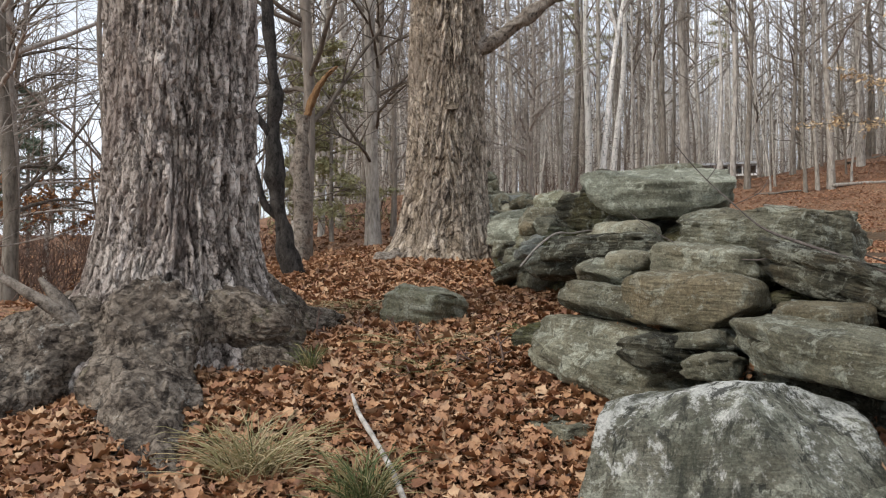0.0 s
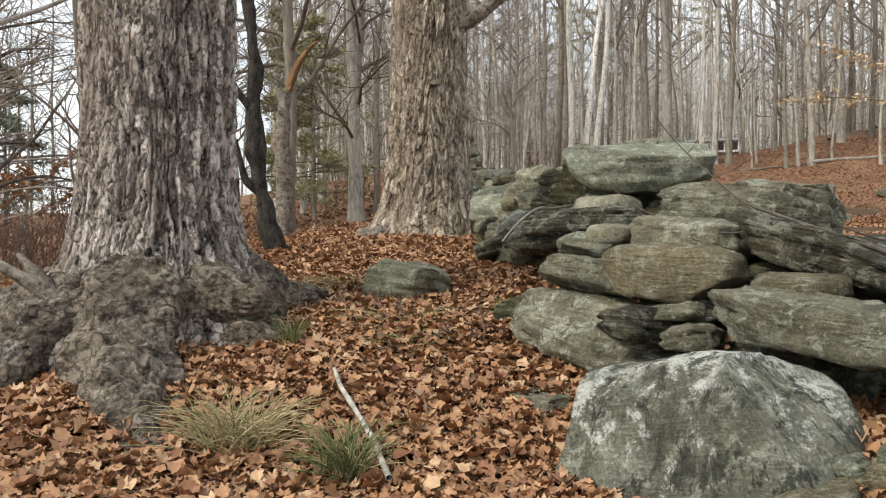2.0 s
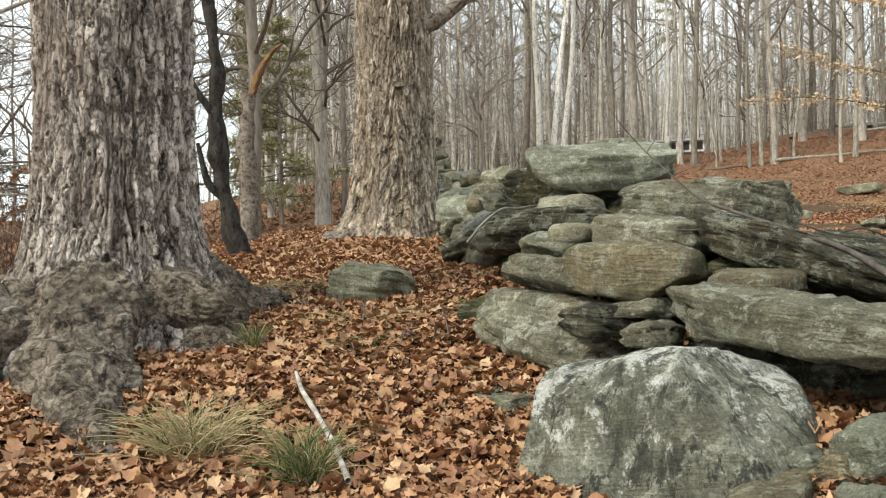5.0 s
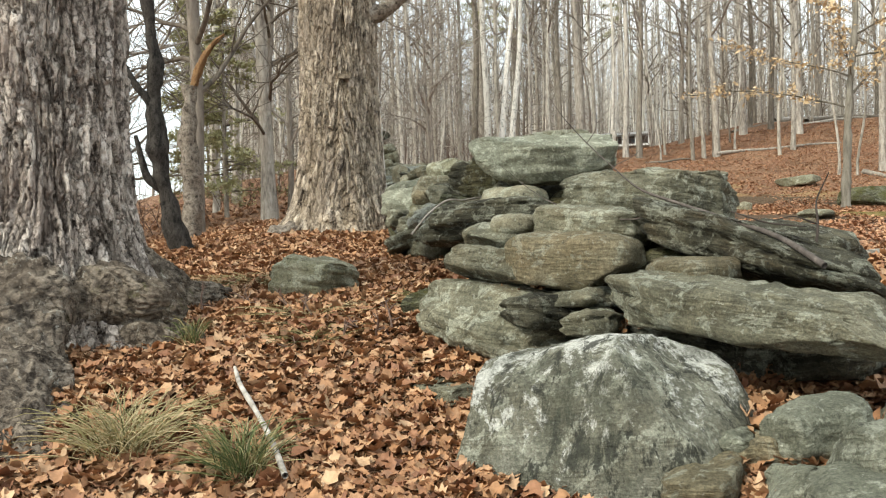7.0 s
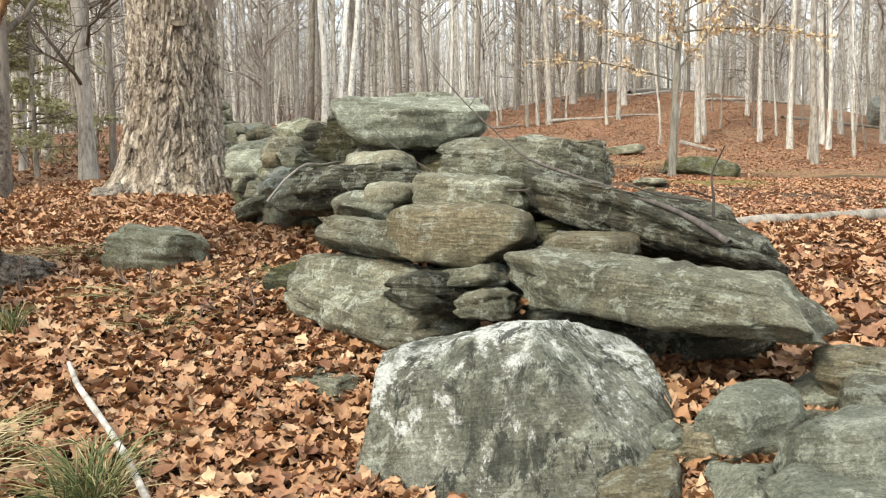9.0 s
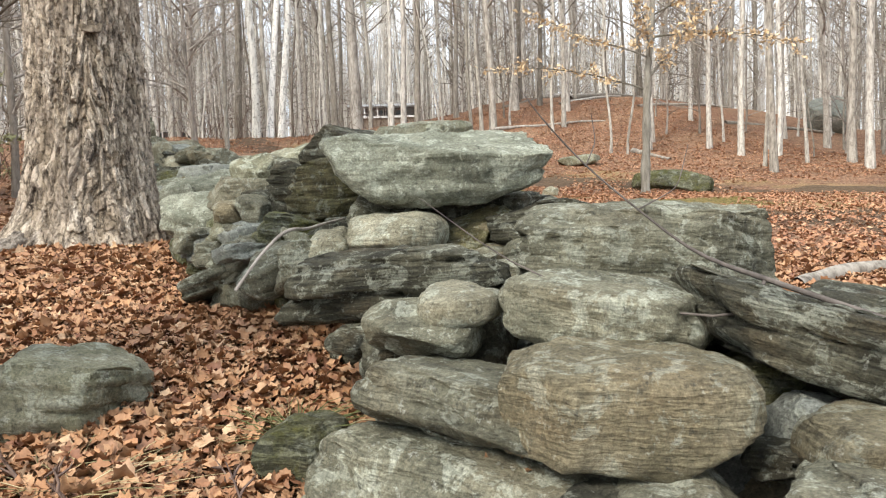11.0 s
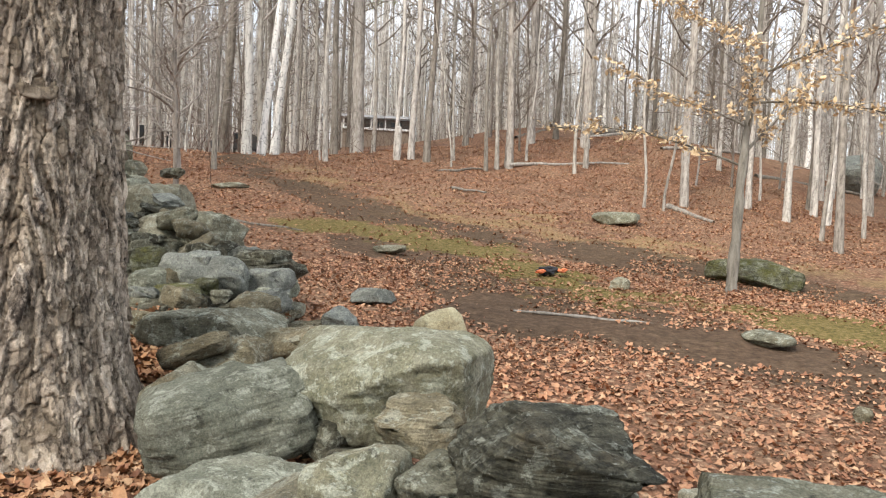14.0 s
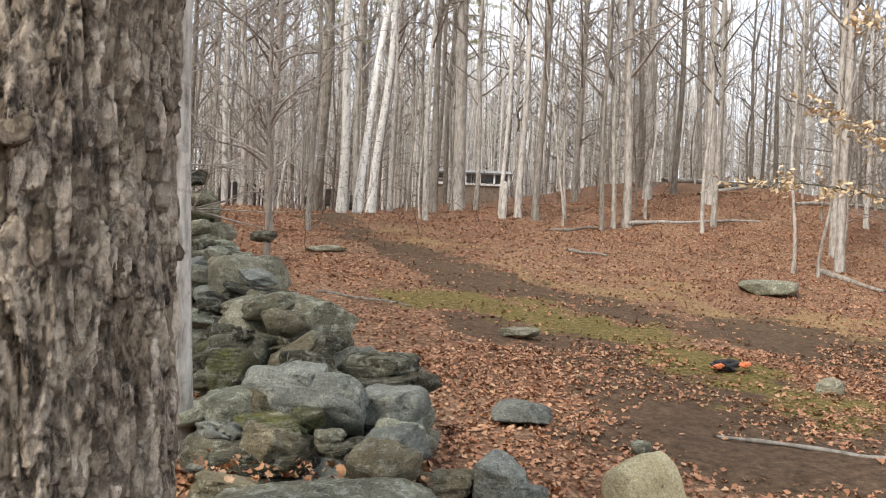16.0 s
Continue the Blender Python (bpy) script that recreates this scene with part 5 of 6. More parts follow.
# ---- grass ----
def tuft(name, x, y, r, n, high, material, label, droop=0.6, seed=1):
    rng = random.Random(seed)
    bag = Bag()
    for _ in range(n):
        a, d = rng.uniform(0, 6.28), r * 0.5 * rng.random()
        px, py = x + d * math.cos(a), y + d * math.sin(a)
        b = rng.uniform(0, 6.28) if rng.random() < 0.5 else a + rng.gauss(0, 0.5)
        h, out = high * rng.uniform(0.25, 1.0), r * rng.uniform(0.3, 1.3)
        z, w = float(ground_z(px, py)) + 0.01, rng.uniform(0.0013, 0.0028)
        bend, side = rng.uniform(0.6, 1.5), rng.gauss(0, 0.25) * out
        pts = [(px + out * t * math.cos(b) - side * t * t * math.sin(b), py + out * t * math.sin(b) + side * t * t * math.cos(b), z + h * (t * (1 + bend) - bend * 1.1 * t * t) + 0.01) for t in (0, 0.3, 0.6, 0.85, 1)]
        bag.add(*tube(pts, [w, w, w * 0.9, w * 0.6, w * 0.15], 3))
    tagged(new(name, bag.mesh(name, material)), label, "grass", kind="stuff")


tuft("grass_tuft", -0.72, 3.02, 0.27, 240, 0.2, GRASS, "tuft of half-dry yellow grass beside the root", seed=2)
tuft("grass_tuft", -0.27, 2.76, 0.18, 220, 0.19, GRASS_GREEN, "tuft of green sedge among dead leaves", seed=3)
tuft("grass_tuft", -0.16, 4.72, 0.34, 150, 0.1, GRASS, "low tuft of pale grass", seed=4)
tuft("grass_tuft", -0.62, 5.9, 0.4, 160, 0.09, GRASS, "low tuft of pale grass", seed=5)
tuft("grass_tuft", 0.62, 4.9, 0.22, 160, 0.12, GRASS_GREEN, "low tuft of green grass by the wall", seed=6)
tuft("grass_tuft", -0.1, 4.2, 0.2, 110, 0.1, GRASS_GREEN, "low tuft of green grass among leaves", seed=7)
tuft("grass_tuft", -0.72, 4.3, 0.1, 70, 0.16, GRASS_GREEN, "small tuft of grass on the root", seed=8)
tuft("grass_tuft", -2.9, 6.5, 0.5, 260, 0.18, GRASS, "low tuft of pale grass", seed=9)


# ---- sticks, logs and twigs ----
def stick(name, points, material, label, category="stick", seed=1, sides=10, forks=()):
    line = bent(points, 26)
    v, f = tube(line[:, :3], line[:, 3], sides, seed, 0.18)
    bag = Bag()
    bag.add(v, f)
    for q in forks:
        l2 = bent(q, 14)
        bag.add(*tube(l2[:, :3], l2[:, 3], 6, seed + 1, 0.15))
    return tagged(new(name, bag.mesh(name, material)), label, category)


def on_ground(x, y, r):
    return (x, y, float(ground_z(x, y)) + r * 0.8, r)


stick("fallen_stick", ((-0.42, 3.72, 0.88, 0.008), (-0.37, 3.5, 0.84, 0.011), (-0.27, 3.2, 0.79, 0.011), (-0.18, 2.9, 0.745, 0.011), (-0.11, 2.6, 0.7, 0.012)), DEADWOOD, "thin bleached stick lying in the leaves")
stick("fallen_branch", ((0.57, 5.79, 1.47, 0.0077), (0.69, 5.84, 1.61, 0.0084), (0.83, 5.97, 1.71, 0.0084), (0.9, 6.0, 1.73, 0.0091), (0.98, 6.08, 1.72, 0.0084), (1.09, 6.15, 1.74, 0.0077), (1.25, 6.3, 1.76, 0.0056)), TWIG, "bleached crooked branch resting on the wall", "branch", 3)
TWIG_DARK = pole_material("dark_twig_bark", (0.16, 0.13, 0.11), (0.085, 0.07, 0.06), (0.04, 0.033, 0.03), 0.2)
stick("fallen_branch", ((1.92, 2.86, 1.3, 0.0132), (1.9, 3.14, 1.42, 0.0120), (1.82, 3.43, 1.49, 0.0108), (1.7, 3.79, 1.6, 0.0084), (1.6, 3.95, 1.66, 0.0054), (1.53, 4.13, 1.8, 0.0036), (1.43, 4.26, 1.94, 0.0030), (1.31, 4.34, 2.11, 0.0024), (1.26, 4.39, 2.22, 0.0012)), TWIG_DARK,
      "dark twiggy branch lying over the wall stones", "branch", 4, 7, (((1.7, 3.79, 1.6, 0.0072), (1.55, 3.72, 1.5, 0.0048), (1.42, 4.02, 1.52, 0.0030), (1.2, 4.3, 1.62, 0.0024), (1.04, 4.7, 1.86, 0.0012)),
                                                                        ((1.43, 4.26, 1.94, 0.0024), (1.5, 4.3, 2.02, 0.0018), (1.52, 4.35, 2.12, 0.0012)), ((1.53, 4.13, 1.8, 0.0024), (1.66, 4.1, 1.86, 0.0018), (1.75, 4.15, 2.0, 0.0012))))
stick("fallen_branch", ((1.98, 2.9, 1.24, 0.008), (2.0, 3.0, 1.3, 0.008), (2.06, 3.14, 1.33, 0.0075), (2.1, 3.18, 1.46, 0.006), (2.12, 3.23, 1.56, 0.004), (2.16, 3.19, 1.68, 0.002)), TWIG_DARK, "upright twiggy branch end beside the wall", "branch", 5, 7,
      (((2.1, 3.18, 1.46, 0.004), (2.0, 3.2, 1.5, 0.003), (1.92, 3.22, 1.48, 0.002)), ((2.06, 3.21, 1.45, 0.003), (1.96, 3.34, 1.47, 0.004), (1.88, 3.51, 1.53, 0.003))))
stick("dead_branch", ((-1.88, 4.3, 1.08, 0.05), (-1.97, 4.2, 1.2, 0.045), (-2.16, 4.18, 1.33, 0.035), (-2.35, 4.2, 1.43, 0.02), (-2.5, 4.2, 1.52, 0.01)), BARK_LIMB, "grey rotten branch stub leaning on the maple root", "branch", 6, 14, (((-1.94, 4.22, 1.12, 0.06), (-2.05, 4.24, 1.3, 0.045), (-2.16, 4.24, 1.42, 0.012)),))
stick("fallen_log", tuple(on_ground(x, y, r) for x, y, r in ((4.2, 5.9, 0.05), (4.8, 6.1, 0.055), (5.5, 6.15, 0.06), (6.6, 6.3, 0.065), (8.5, 6.6, 0.07))), POLE_BROWN, "thin fallen log on the leaves beyond the wall", "log", 8, 12)
stick("fallen_log", tuple(on_ground(x, y, r) for x, y, r in ((5.2, 13.45, 0.014), (5.5, 13.25, 0.02), (5.7, 13.12, 0.018), (5.9, 12.92, 0.024), (6.1, 12.7, 0.022), (6.35, 12.62, 0.024), (6.6, 12.3, 0.018))), DEADWOOD, "bleached bent branch on worn earth", "log", 9)
for a, b, r in (((11.0, 27.9), (12.9, 28.4), 0.06), ((14.1, 28.6), (19.0, 28.4), 0.07), ((16.35, 23.2), (16.2, 21.3), 0.09), ((3.0, 20.5), (4.3, 19.6), 0.04), ((10.4, 25.6), (11.3, 25.2), 0.05), ((20.5, 33), (27, 35.5), 0.13), ((19, 31.5), (24, 34), 0.1), ((22, 30), (28, 31), 0.09), ((17, 33), (21, 36), 0.1), ((24, 27), (29, 26), 0.1), ((21, 36.5), (29, 37.5), 0.14)):
    n = 5
    stick("fallen_log", tuple(on_ground(a[0] + (b[0] - a[0]) * i / n, a[1] + (b[1] - a[1]) * i / n + 0.1 * math.sin(i * 2.1), r * (1 - 0.1 * i)) for i in range(n + 1)), DEADWOOD if r < 0.08 else POLE_BROWN, "fallen log lying on the leafy slope", "log", int(a[0] * 10))
stick("tree_stub", ((10.48, 29.9, 3.9, 0.13), (10.5, 29.9, 4.6, 0.12), (10.52, 29.9, 5.35, 0.11), (10.52, 29.9, 5.4, 0.02)), POLE_GREY, "short broken-off pale tree stub", "stump", 17)

for x, y, z, r, n in ((1.35, 4.35, 1.28, 0.1, 26), (1.0, 3.9, 1.16, 0.12, 20), (1.3, 3.4, 1.02, 0.12, 24), (1.5, 2.55, 0.83, 0.18, 40), (1.4, 4.85, 1.42, 0.1, 12), (1.1, 12.4, 1.95, 0.4, 60), (0.9, 8.8, 1.75, 0.2, 30), (1.7, 12.2, 1.9, 0.4, 60)):
    pocket(x, y, z, r, n)


# ---- the dark stem behind the first maple ----
dark_stem = tagged(new("dead_tree"), "slender black-barked dead tree behind the maple", "tree")
gnarled("trunk", ((-1.46, 7.98, 1.15, 0.12), (-1.5, 7.98, 1.4, 0.095), (-1.59, 7.96, 1.7, 0.085), (-1.68, 7.92, 2.16, 0.08), (-1.71, 7.9, 2.72, 0.075), (-1.68, 7.9, 3.26, 0.075), (-1.76, 7.9, 3.9, 0.065), (-1.8, 7.9, 4.7, 0.05), (-1.7, 7.9, 6, 0.03)), BARK_DARK, dark_stem, "", 18, 70, 0.1, 81, 0.008, False)
gnarled("branch", ((-1.7, 7.9, 2.75, 0.05), (-1.85, 7.85, 2.95, 0.035), (-2.0, 7.9, 3.2, 0.03), (-2.05, 7.9, 3.6, 0.02)), BARK_DARK, dark_stem, "", 10, 26, 0.06, 83, 0.004, False)
gnarled("branch", ((-1.62, 7.95, 1.9, 0.05), (-1.8, 7.9, 2.1, 0.035), (-1.9, 7.95, 2.5, 0.02)), BARK_DARK, dark_stem, "", 10, 26, 0.06, 85, 0.004, False)
snag = tagged(new("broken_tree"), "broken snag with bare orange splintered wood", "tree")
RAW = bark_material("raw_orange_wood", (0.28, 0.17, 0.085), (0.18, 0.1, 0.05), (0.14, 0.08, 0.04), 20.0, 4.0, None, 0.1, 0.02, False)
gnarled("trunk", ((-2.05, 11.2, 1.3, 0.16), (-2.0, 11.2, 2.2, 0.13), (-2.05, 11.2, 3.0, 0.12), (-1.98, 11.2, 3.6, 0.1)), BARK_LIMB, snag, "", 20, 40, 0.08, 87, 0.008, False)
gnarled("splintered_top", ((-1.98, 11.2, 3.45, 0.06), (-1.9, 11.2, 3.75, 0.055), (-1.78, 11.18, 4.0, 0.045), (-1.62, 11.16, 4.2, 0.03), (-1.5, 11.16, 4.3, 0.006)), RAW, snag, "raw orange splintered wood", 20, 40, 0.08, 89, 0.012, False)


# ---- beech sapling with clinging leaves ----
BEECH_BARK = pole_material("smooth_beech_bark", (0.3, 0.275, 0.225), (0.21, 0.188, 0.15), (0.1, 0.088, 0.07), 0.15)
BEECH = ((0, -0.5), (0.2, -0.2), (0.22, 0.12), (0, 0.5), (-0.22, 0.12), (-0.2, -0.2))


def leafy_tree(name, x, y, label, trunk_r, spine, limbs, seed, per, size, bark, leaf):
    rng, nrng = random.Random(seed), np.random.default_rng(seed)
    z = float(ground_z(x, y))
    top = tagged(new(name), label, "tree")
    top.matrix_basis = pose(x, y, z)
    gnarled("trunk", [(a, b, c, trunk_r * k) for a, b, c, k in spine], bark, top, "", 14, 44, 0.05, seed, 0.004, False)
    for start, end, r in limbs:
        s, e = Vector(start), Vector(end)
        line = branch_line(rng, s, (e - s) + Vector((0, 0, 0.25)), (e - s).length, 12, 0.02, 0.07)
        bag = Bag()
        bag.add(*tube(line, [r * (1 - 0.07 * i) for i in range(13)], 7))
        spots = []
        for i in range(2, 13):
            for _ in range(3):
                w = (line[i] - line[i - 1]).normalized() + Vector((rng.gauss(0, 0.8), rng.gauss(0, 0.8), rng.gauss(0.05, 0.25)))
                tw = branch_line(rng, line[i], w, rng.uniform(0.2, 0.5), 4, 0.03, 0.15)
                bag.add(*tube(tw, [0.006, 0.005, 0.004, 0.003, 0.002], 3))
                for q in tw[1:]:
                    for _ in range(per):
                        if rng.random() < 0.55:
                            spots.append(q + Vector((rng.gauss(0, 0.05), rng.gauss(0, 0.05), rng.gauss(-0.02, 0.03))))
        part("limb", bag.mesh("limb", bark), top)
        part("leaves", leaves_mesh("leaves", np.array([p[:] for p in spots]), nrng, size, leaf, 0.6, 0.4, BEECH), top, "dry tan leaves still clinging")
    return top


leafy_tree("beech_sapling", 9.75, 14.37, "slender grey beech sapling with clinging tan leaves", 0.075,
           ((0, 0, -0.15, 2.2), (0.02, 0, 0.12, 1.25), (0.1, 0.05, 1.2, 1.0), (0.2, 0.1, 2.3, 0.85), (0.35, 0.1, 3.6, 0.7), (0.4, 0.1, 5.5, 0.4), (0.5, 0.1, 7, 0.15)),
           (((0.15, 0.1, 2.0), (-2.3, 1.35, 2.95), 0.02), ((0.2, 0.1, 2.2), (1.3, -0.6, 3.2), 0.03), ((0.25, 0.1, 2.6), (-0.6, -1.2, 3.2), 0.02), ((0.3, 0.1, 3.0), (2.6, -1.4, 3.0), 0.022), ((0.25, 0.1, 2.6), (-1.8, 0.9, 3.35), 0.018), ((0.3, 0.1, 3.4), (1.9, -1.4, 4.6), 0.02), ((0.35, 0.1, 3.8), (-0.9, 1.0, 4.6), 0.016)), 91, 4, 0.1, BEECH_BARK, LEAF_TAN)
LEAF_RUST = leaf_material("rust_beech_leaf", (0.36, 0.17, 0.07), (0.45, 0.24, 0.1), (0.3, 0.13, 0.055))
leafy_tree("young_beech", -9.0, 17.8, "young beech thicket with rust-brown clinging leaves", 0.06, ((0, 0, -0.1, 1.5), (0, 0, 0.8, 1), (0.1, 0, 1.8, 0.8), (0.1, 0, 3, 0.3)),
           (((0, 0, 0.9), (1.8, -0.5, 1.6), 0.02), ((0, 0, 1.0), (-1.6, -0.5, 1.8), 0.02), ((0, 0, 1.4), (1.4, 0.4, 2.4), 0.02), ((0, 0, 1.5), (-1.2, 0, 2.4), 0.02), ((0, 0, 1.2), (0.2, -1.2, 1.6), 0.02)), 93, 2, 0.16, POLE_BROWN, LEAF_RUST)


# ---- conifers ----
def conifer(name, x, y, high, wide, label, leaf, seed, bare=0.15, count_=26, dense=1.0):
    rng, nrng = random.Random(seed), np.random.default_rng(seed)
    z = float(ground_z(x, y))
    top = tagged(new(name), label, "tree")
    top.matrix_basis = pose(x, y, z)
    tr = Bag()
    tr.add(*tube([(0, 0, -0.2), (0, 0, high * 0.5), (0.05, 0, high)], [high * 0.013, high * 0.009, 0.01], 9))
    br, spots = Bag(), []
    for i in range(count_):
        k = bare + (1 - bare) * (i + rng.random()) / count_
        a, ln = rng.uniform(0, 6.28), wide * (1 - k) ** 0.7 * rng.uniform(0.6, 1.1) + 0.15
        line = branch_line(rng, (0, 0, high * k), (math.cos(a), math.sin(a), rng.uniform(-0.15, 0.25)), ln, 8, 0.02, 0.08)
        br.add(*tube(line, [0.022 * (1 - 0.11 * j) for j in range(9)], 4))
        for j in range(2, 9):
            for _ in range(int(20 * dense)):
                spots.append(line[j] + Vector((rng.gauss(0, 0.16), rng.gauss(0, 0.16), rng.gauss(-0.02, 0.07))) * (0.6 + ln * 0.25))
    part("trunk", tr.mesh("trunk", POLE_BROWN), top)
    tagged(part("crown", br.mesh("branches", TWIG), top), kind="stuff")
    spray = ((0, -0.6), (0.05, -0.1), (0.3, 0.05), (0.06, 0.12), (0.2, 0.42), (0, 0.3), (-0.2, 0.42), (-0.06, 0.12), (-0.3, 0.05), (-0.05, -0.1))
    part("needles", leaves_mesh("needles", np.array([p[:] for p in spots]), nrng, 0.17, leaf, 0.7, 0.3, spray), top)


conifer("young_hemlock", -2.6, 18.2, 4.6, 1.7, "young hemlock with thin yellow-green needles", NEEDLE_PALE, 5, 0.1, 30, 0.8)
conifer("young_hemlock", -3.9, 21.0, 5.5, 1.6, "young hemlock with thin yellow-green needles", NEEDLE_PALE, 15, 0.1, 30, 0.7)
conifer("pine_tree", -13.5, 25.5, 5.6, 2.2, "dark blue-green pine at the field edge", NEEDLE, 6, 0.2, 40, 1.2)
conifer("pine_tree", -18.5, 31.0, 6.5, 2.4, "dark blue-green pine at the field edge", NEEDLE, 7, 0.15, 40, 1.2)
conifer("pine_tree", 12.5, 57.0, 21.0, 3.4, "tall pine among bare trees", NEEDLE_PALE, 8, 0.5, 40, 1.0)
conifer("pine_tree", 9.5, 54.0, 19.0, 3.0, "tall pine among bare trees", NEEDLE_PALE, 9, 0.5, 40, 1.0)
conifer("pine_tree", 21.0, 58.0, 22.0, 3.2, "tall pine among bare trees", NEEDLE_PALE, 10, 0.5, 40, 1.0)


def thicket(name, spots, label, seed, high):
    rng = random.Random(seed)
    bag = Bag()
    for x, y, r, n in spots:
        for _ in range(n):
            px, py = x + rng.gauss(0, r), y + rng.gauss(0, r)
            z = float(ground_z(px, py))
            line = branch_line(rng, (px, py, z - 0.05), (rng.gauss(0, 0.35), rng.gauss(0, 0.35), 1), high * rng.uniform(0.5, 1.2), 6, 0.01, 0.16)
            bag.add(*tube(line, [0.011 * (1 - 0.14 * i) for i in range(7)], 3))
            for i in (2, 3, 4, 5):
                w = Vector((rng.gauss(0, 1), rng.gauss(0, 1), rng.uniform(0, 1)))
                t = branch_line(rng, line[i], w, high * rng.uniform(0.15, 0.35), 3, 0, 0.2)
                bag.add(*tube(t, [0.006, 0.005, 0.004, 0.002], 3))
    tagged(new(name, bag.mesh(name, BRUSH)), label, "shrub", kind="stuff")


BRUSH = pole_material("red_brown_brush", (0.25, 0.165, 0.125), (0.17, 0.11, 0.085), (0.09, 0.06, 0.05), 0.1)
thicket("brush_thicket", ((-7.5, 13.5, 1.2, 90), (-9.5, 15.5, 1.5, 100), (-6.5, 15.5, 1.2, 80), (-11.5, 18.5, 2.0, 120), (-5.5, 17.5, 1.5, 60)), "leafless red-brown brush thicket", 3, 1.9)
thicket("brush_thicket", ((3.5, 33, 2, 50), (8, 35, 3, 60), (14, 34, 3, 60), (0, 24, 1.2, 30), (-2.2, 22, 1.2, 40)), "leafless brush under bare trees", 4, 1.8)
thicket("leaf_sprouts", ((0.02, 4.5, 0.25, 6), (0.28, 4.2, 0.2, 5), (-0.4, 4.9, 0.3, 5)), "thin bare sprouts among leaves", 5, 0.28)

# ---- crumpled cloth on the moss ----
CLOTH_DARK, CLOTH_ORANGE = plain("black_cloth", (0.03, 0.03, 0.033), 0.9), plain("orange_cloth", (0.7, 0.2, 0.08), 0.8)
cloth = thing("crumpled_garment", (7.3, 15.85, float(ground_z(7.3, 15.85)) + 0.08), "crumpled black garment with bright orange trim on moss", "garment")
for name, size, at_, turn, mat, seed in (("cloth", (0.2, 0.12, 0.07), (0, 0, 0), 10, CLOTH_DARK, 3), ("trim", (0.11, 0.055, 0.035), (0.19, -0.12, 0.01), 40, CLOTH_ORANGE, 5), ("trim", (0.15, 0.035, 0.025), (-0.17, -0.1, 0.01), 22, CLOTH_ORANGE, 7), ("trim", (0.06, 0.02, 0.012), (-0.24, -0.12, -0.02), -30, CLOTH_ORANGE, 9)):
    ob = part(name, lump_mesh(name, size, mat, seed, amp=0.35), cloth)
    ob.matrix_basis = pose(*at_, 0, 0, turn)


# ---- far cabin and parked vehicles ----
def box(bag, x0, x1, y0, y1, z0, z1):
    v = np.array([(x, y, z) for z in (z0, z1) for x, y in ((x0, y0), (x1, y0), (x1, y1), (x0, y1))], float)
    bag.add(v, np.array([(0, 3, 2, 1), (4, 5, 6, 7), (0, 1, 5, 4), (1, 2, 6, 5), (2, 3, 7, 6), (3, 0, 4, 7)]))


def boxes(name, mat, parent, *spans, label=""):
    bag = Bag()
    for s in spans:
        box(bag, *s)
    return part(name, bag.mesh(name, mat, False), parent, label)


WHITE, ROOF, PANE = plain("white_clapboard", (0.78, 0.78, 0.76), 0.6, 0.15), plain("grey_roofing", (0.5, 0.52, 0.54), 0.5), plain("dark_window_glass", (0.07, 0.075, 0.08), 0.15)
cabin = thing("cabin", (18.2, 51.5, float(ground_z(18.2, 51.5))), "white one-storey cabin with a porch beyond the trees", "house", turn=-20)
FLOOR_Z = 1.95
boxes("foundation", plain("weathered_planks", (0.24, 0.19, 0.145), 0.9, 0.6), cabin, (-2.2, 2.2, 0.12, 4.4, -0.6, FLOOR_Z - 0.12))
boxes("wall", plain("grey_planks", (0.22, 0.2, 0.18), 0.85, 0.5), cabin, (-2.2, 2.2, 1.0, 4.4, FLOOR_Z, FLOOR_Z + 0.62))
boxes("porch_floor", WHITE, cabin, (-2.2, 2.2, 0.0, 1.0, FLOOR_Z - 0.12, FLOOR_Z))
boxes("roof", ROOF, cabin, (-2.4, 2.4, -0.2, 4.6, FLOOR_Z + 0.62, FLOOR_Z + 0.76))
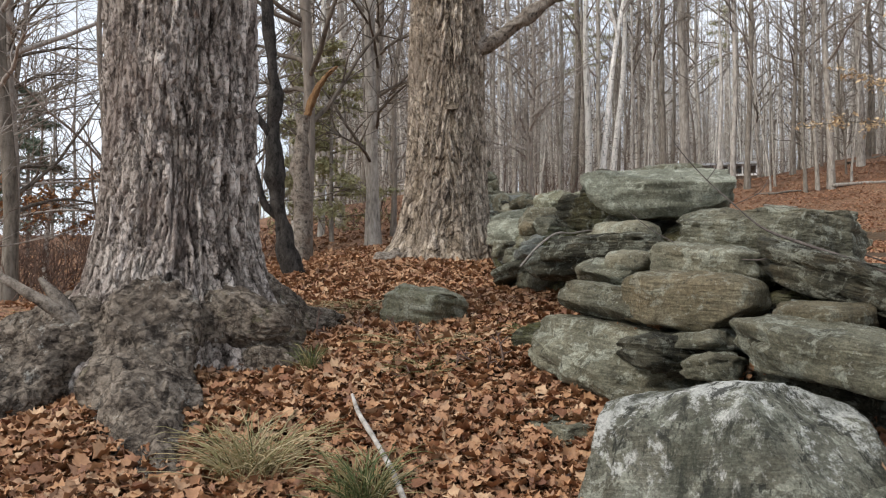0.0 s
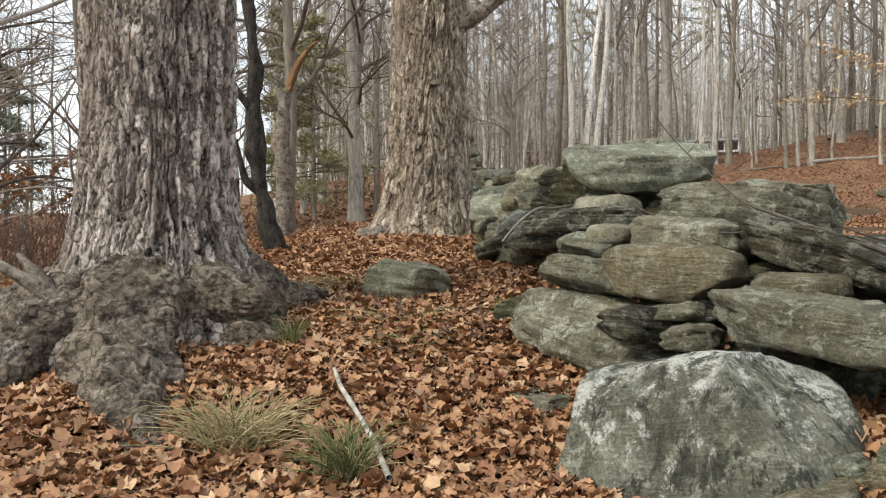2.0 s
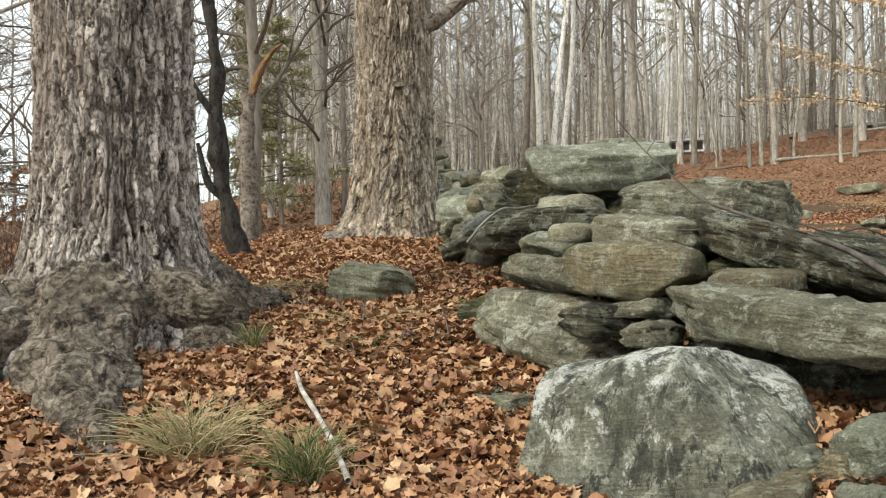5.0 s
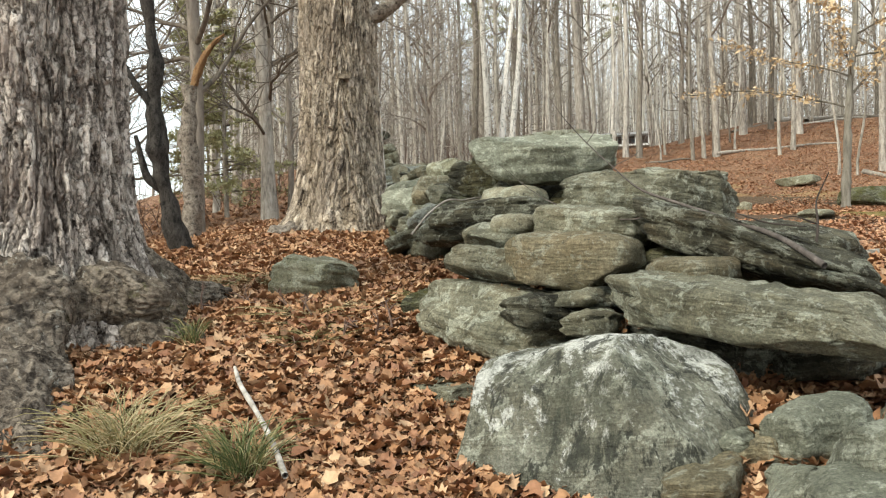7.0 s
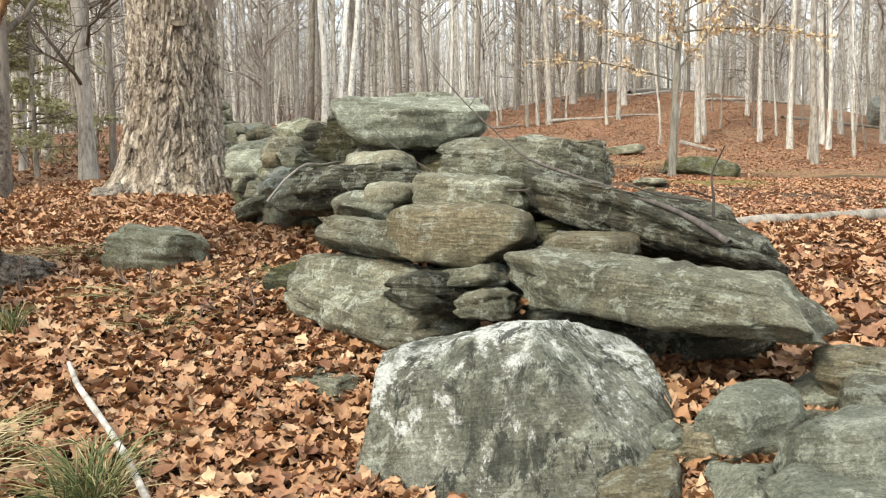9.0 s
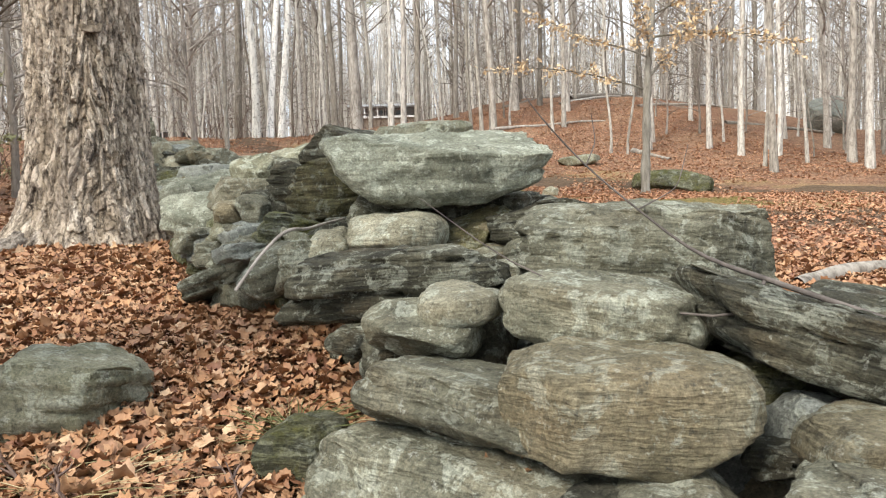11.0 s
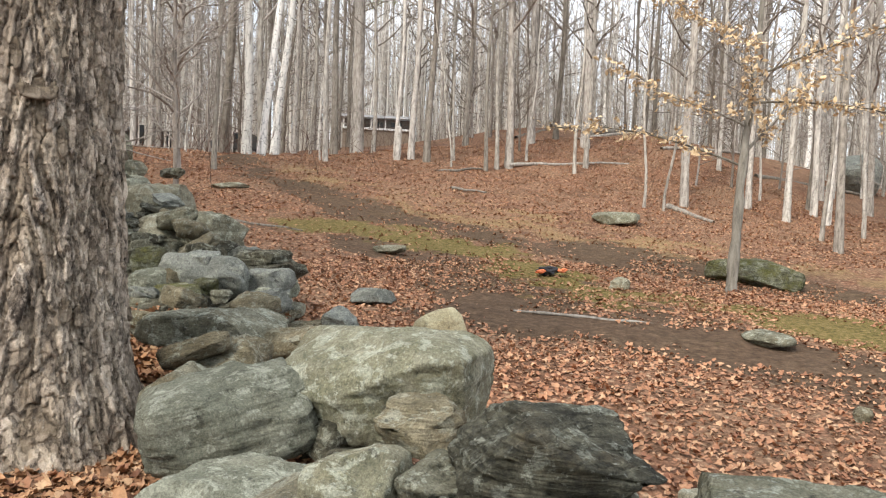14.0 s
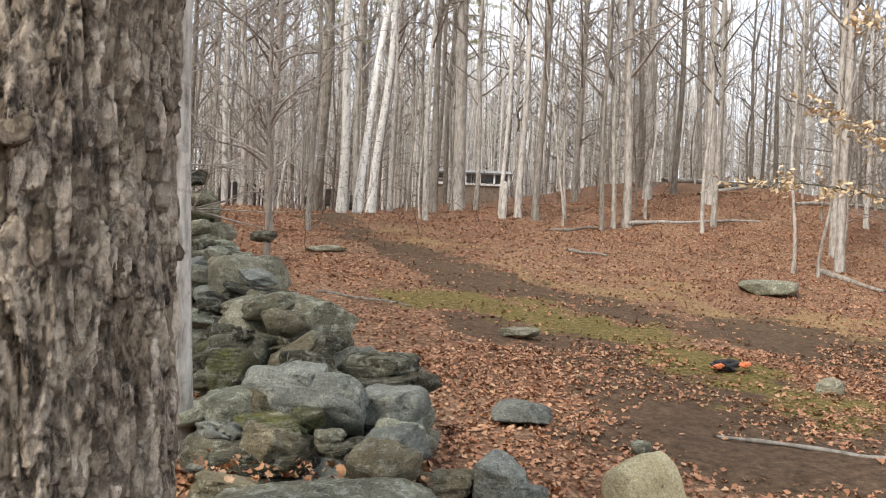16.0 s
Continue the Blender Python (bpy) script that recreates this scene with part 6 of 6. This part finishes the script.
for i in range(6):
    boxes("post", WHITE, cabin, (-2.15 + i * 0.86 - 0.05, -2.15 + i * 0.86 + 0.05, 0.0, 0.1, FLOOR_Z, FLOOR_Z + 0.62))
for i in range(3):
    boxes("window", PANE, cabin, (-1.6 + i * 1.2, -0.9 + i * 1.2, 0.96, 1.0, FLOOR_Z + 0.18, FLOOR_Z + 0.45))


def vehicle(x, y, turn, paint, label):
    car = thing("parked_car", (x, y, float(ground_z(x, y)) + 0.02), label, "car", turn=turn)
    bm = bmesh.new()
    prof = ((-2.1, 0.35), (-2.1, 0.85), (-1.3, 1.0), (-0.7, 1.5), (0.8, 1.5), (1.5, 0.95), (2.1, 0.85), (2.1, 0.35))
    a, b = [bm.verts.new((px, -0.85, pz)) for px, pz in prof], [bm.verts.new((px, 0.85, pz)) for px, pz in prof]
    bm.faces.new(a), bm.faces.new(b[::-1])
    for i in range(len(prof)):
        bm.faces.new((a[i - 1], b[i - 1], b[i], a[i]))
    bmesh.ops.bevel(bm, geom=bm.edges[:], offset=0.08, segments=2, affect="EDGES")
    bmesh.ops.recalc_face_normals(bm, faces=bm.faces[:])
    me = bpy.data.meshes.new("body")
    bm.to_mesh(me)
    bm.free()
    me.materials.append(paint)
    part("body", me, car)
    for side in (-0.87, 0.87):
        boxes("window", PANE, car, (-0.6, 0.75, side - 0.015, side + 0.015, 1.02, 1.4))
    for wx in (-1.3, 1.3):
        for wy in (-0.8, 0.8):
            th = np.arange(20) * 2 * math.pi / 20
            v = np.concatenate([np.stack([wx + r * np.cos(th), np.full(20, wy + o), 0.33 + r * np.sin(th)], 1) for r, o in ((0.05, -0.1), (0.3, -0.1), (0.33, -0.06), (0.33, 0.06), (0.3, 0.1), (0.05, 0.1))])
            part("wheel", mesh_from("wheel", v, grid_faces(6, 20, True), CLOTH_DARK), car)


vehicle(5.4, 60.0, 12, plain("dark_green_paint", (0.05, 0.06, 0.055), 0.35), "dark car parked beyond the wood")
vehicle(12.0, 62.0, -15, plain("grey_paint", (0.1, 0.1, 0.1), 0.35), "grey car parked beyond the wood")
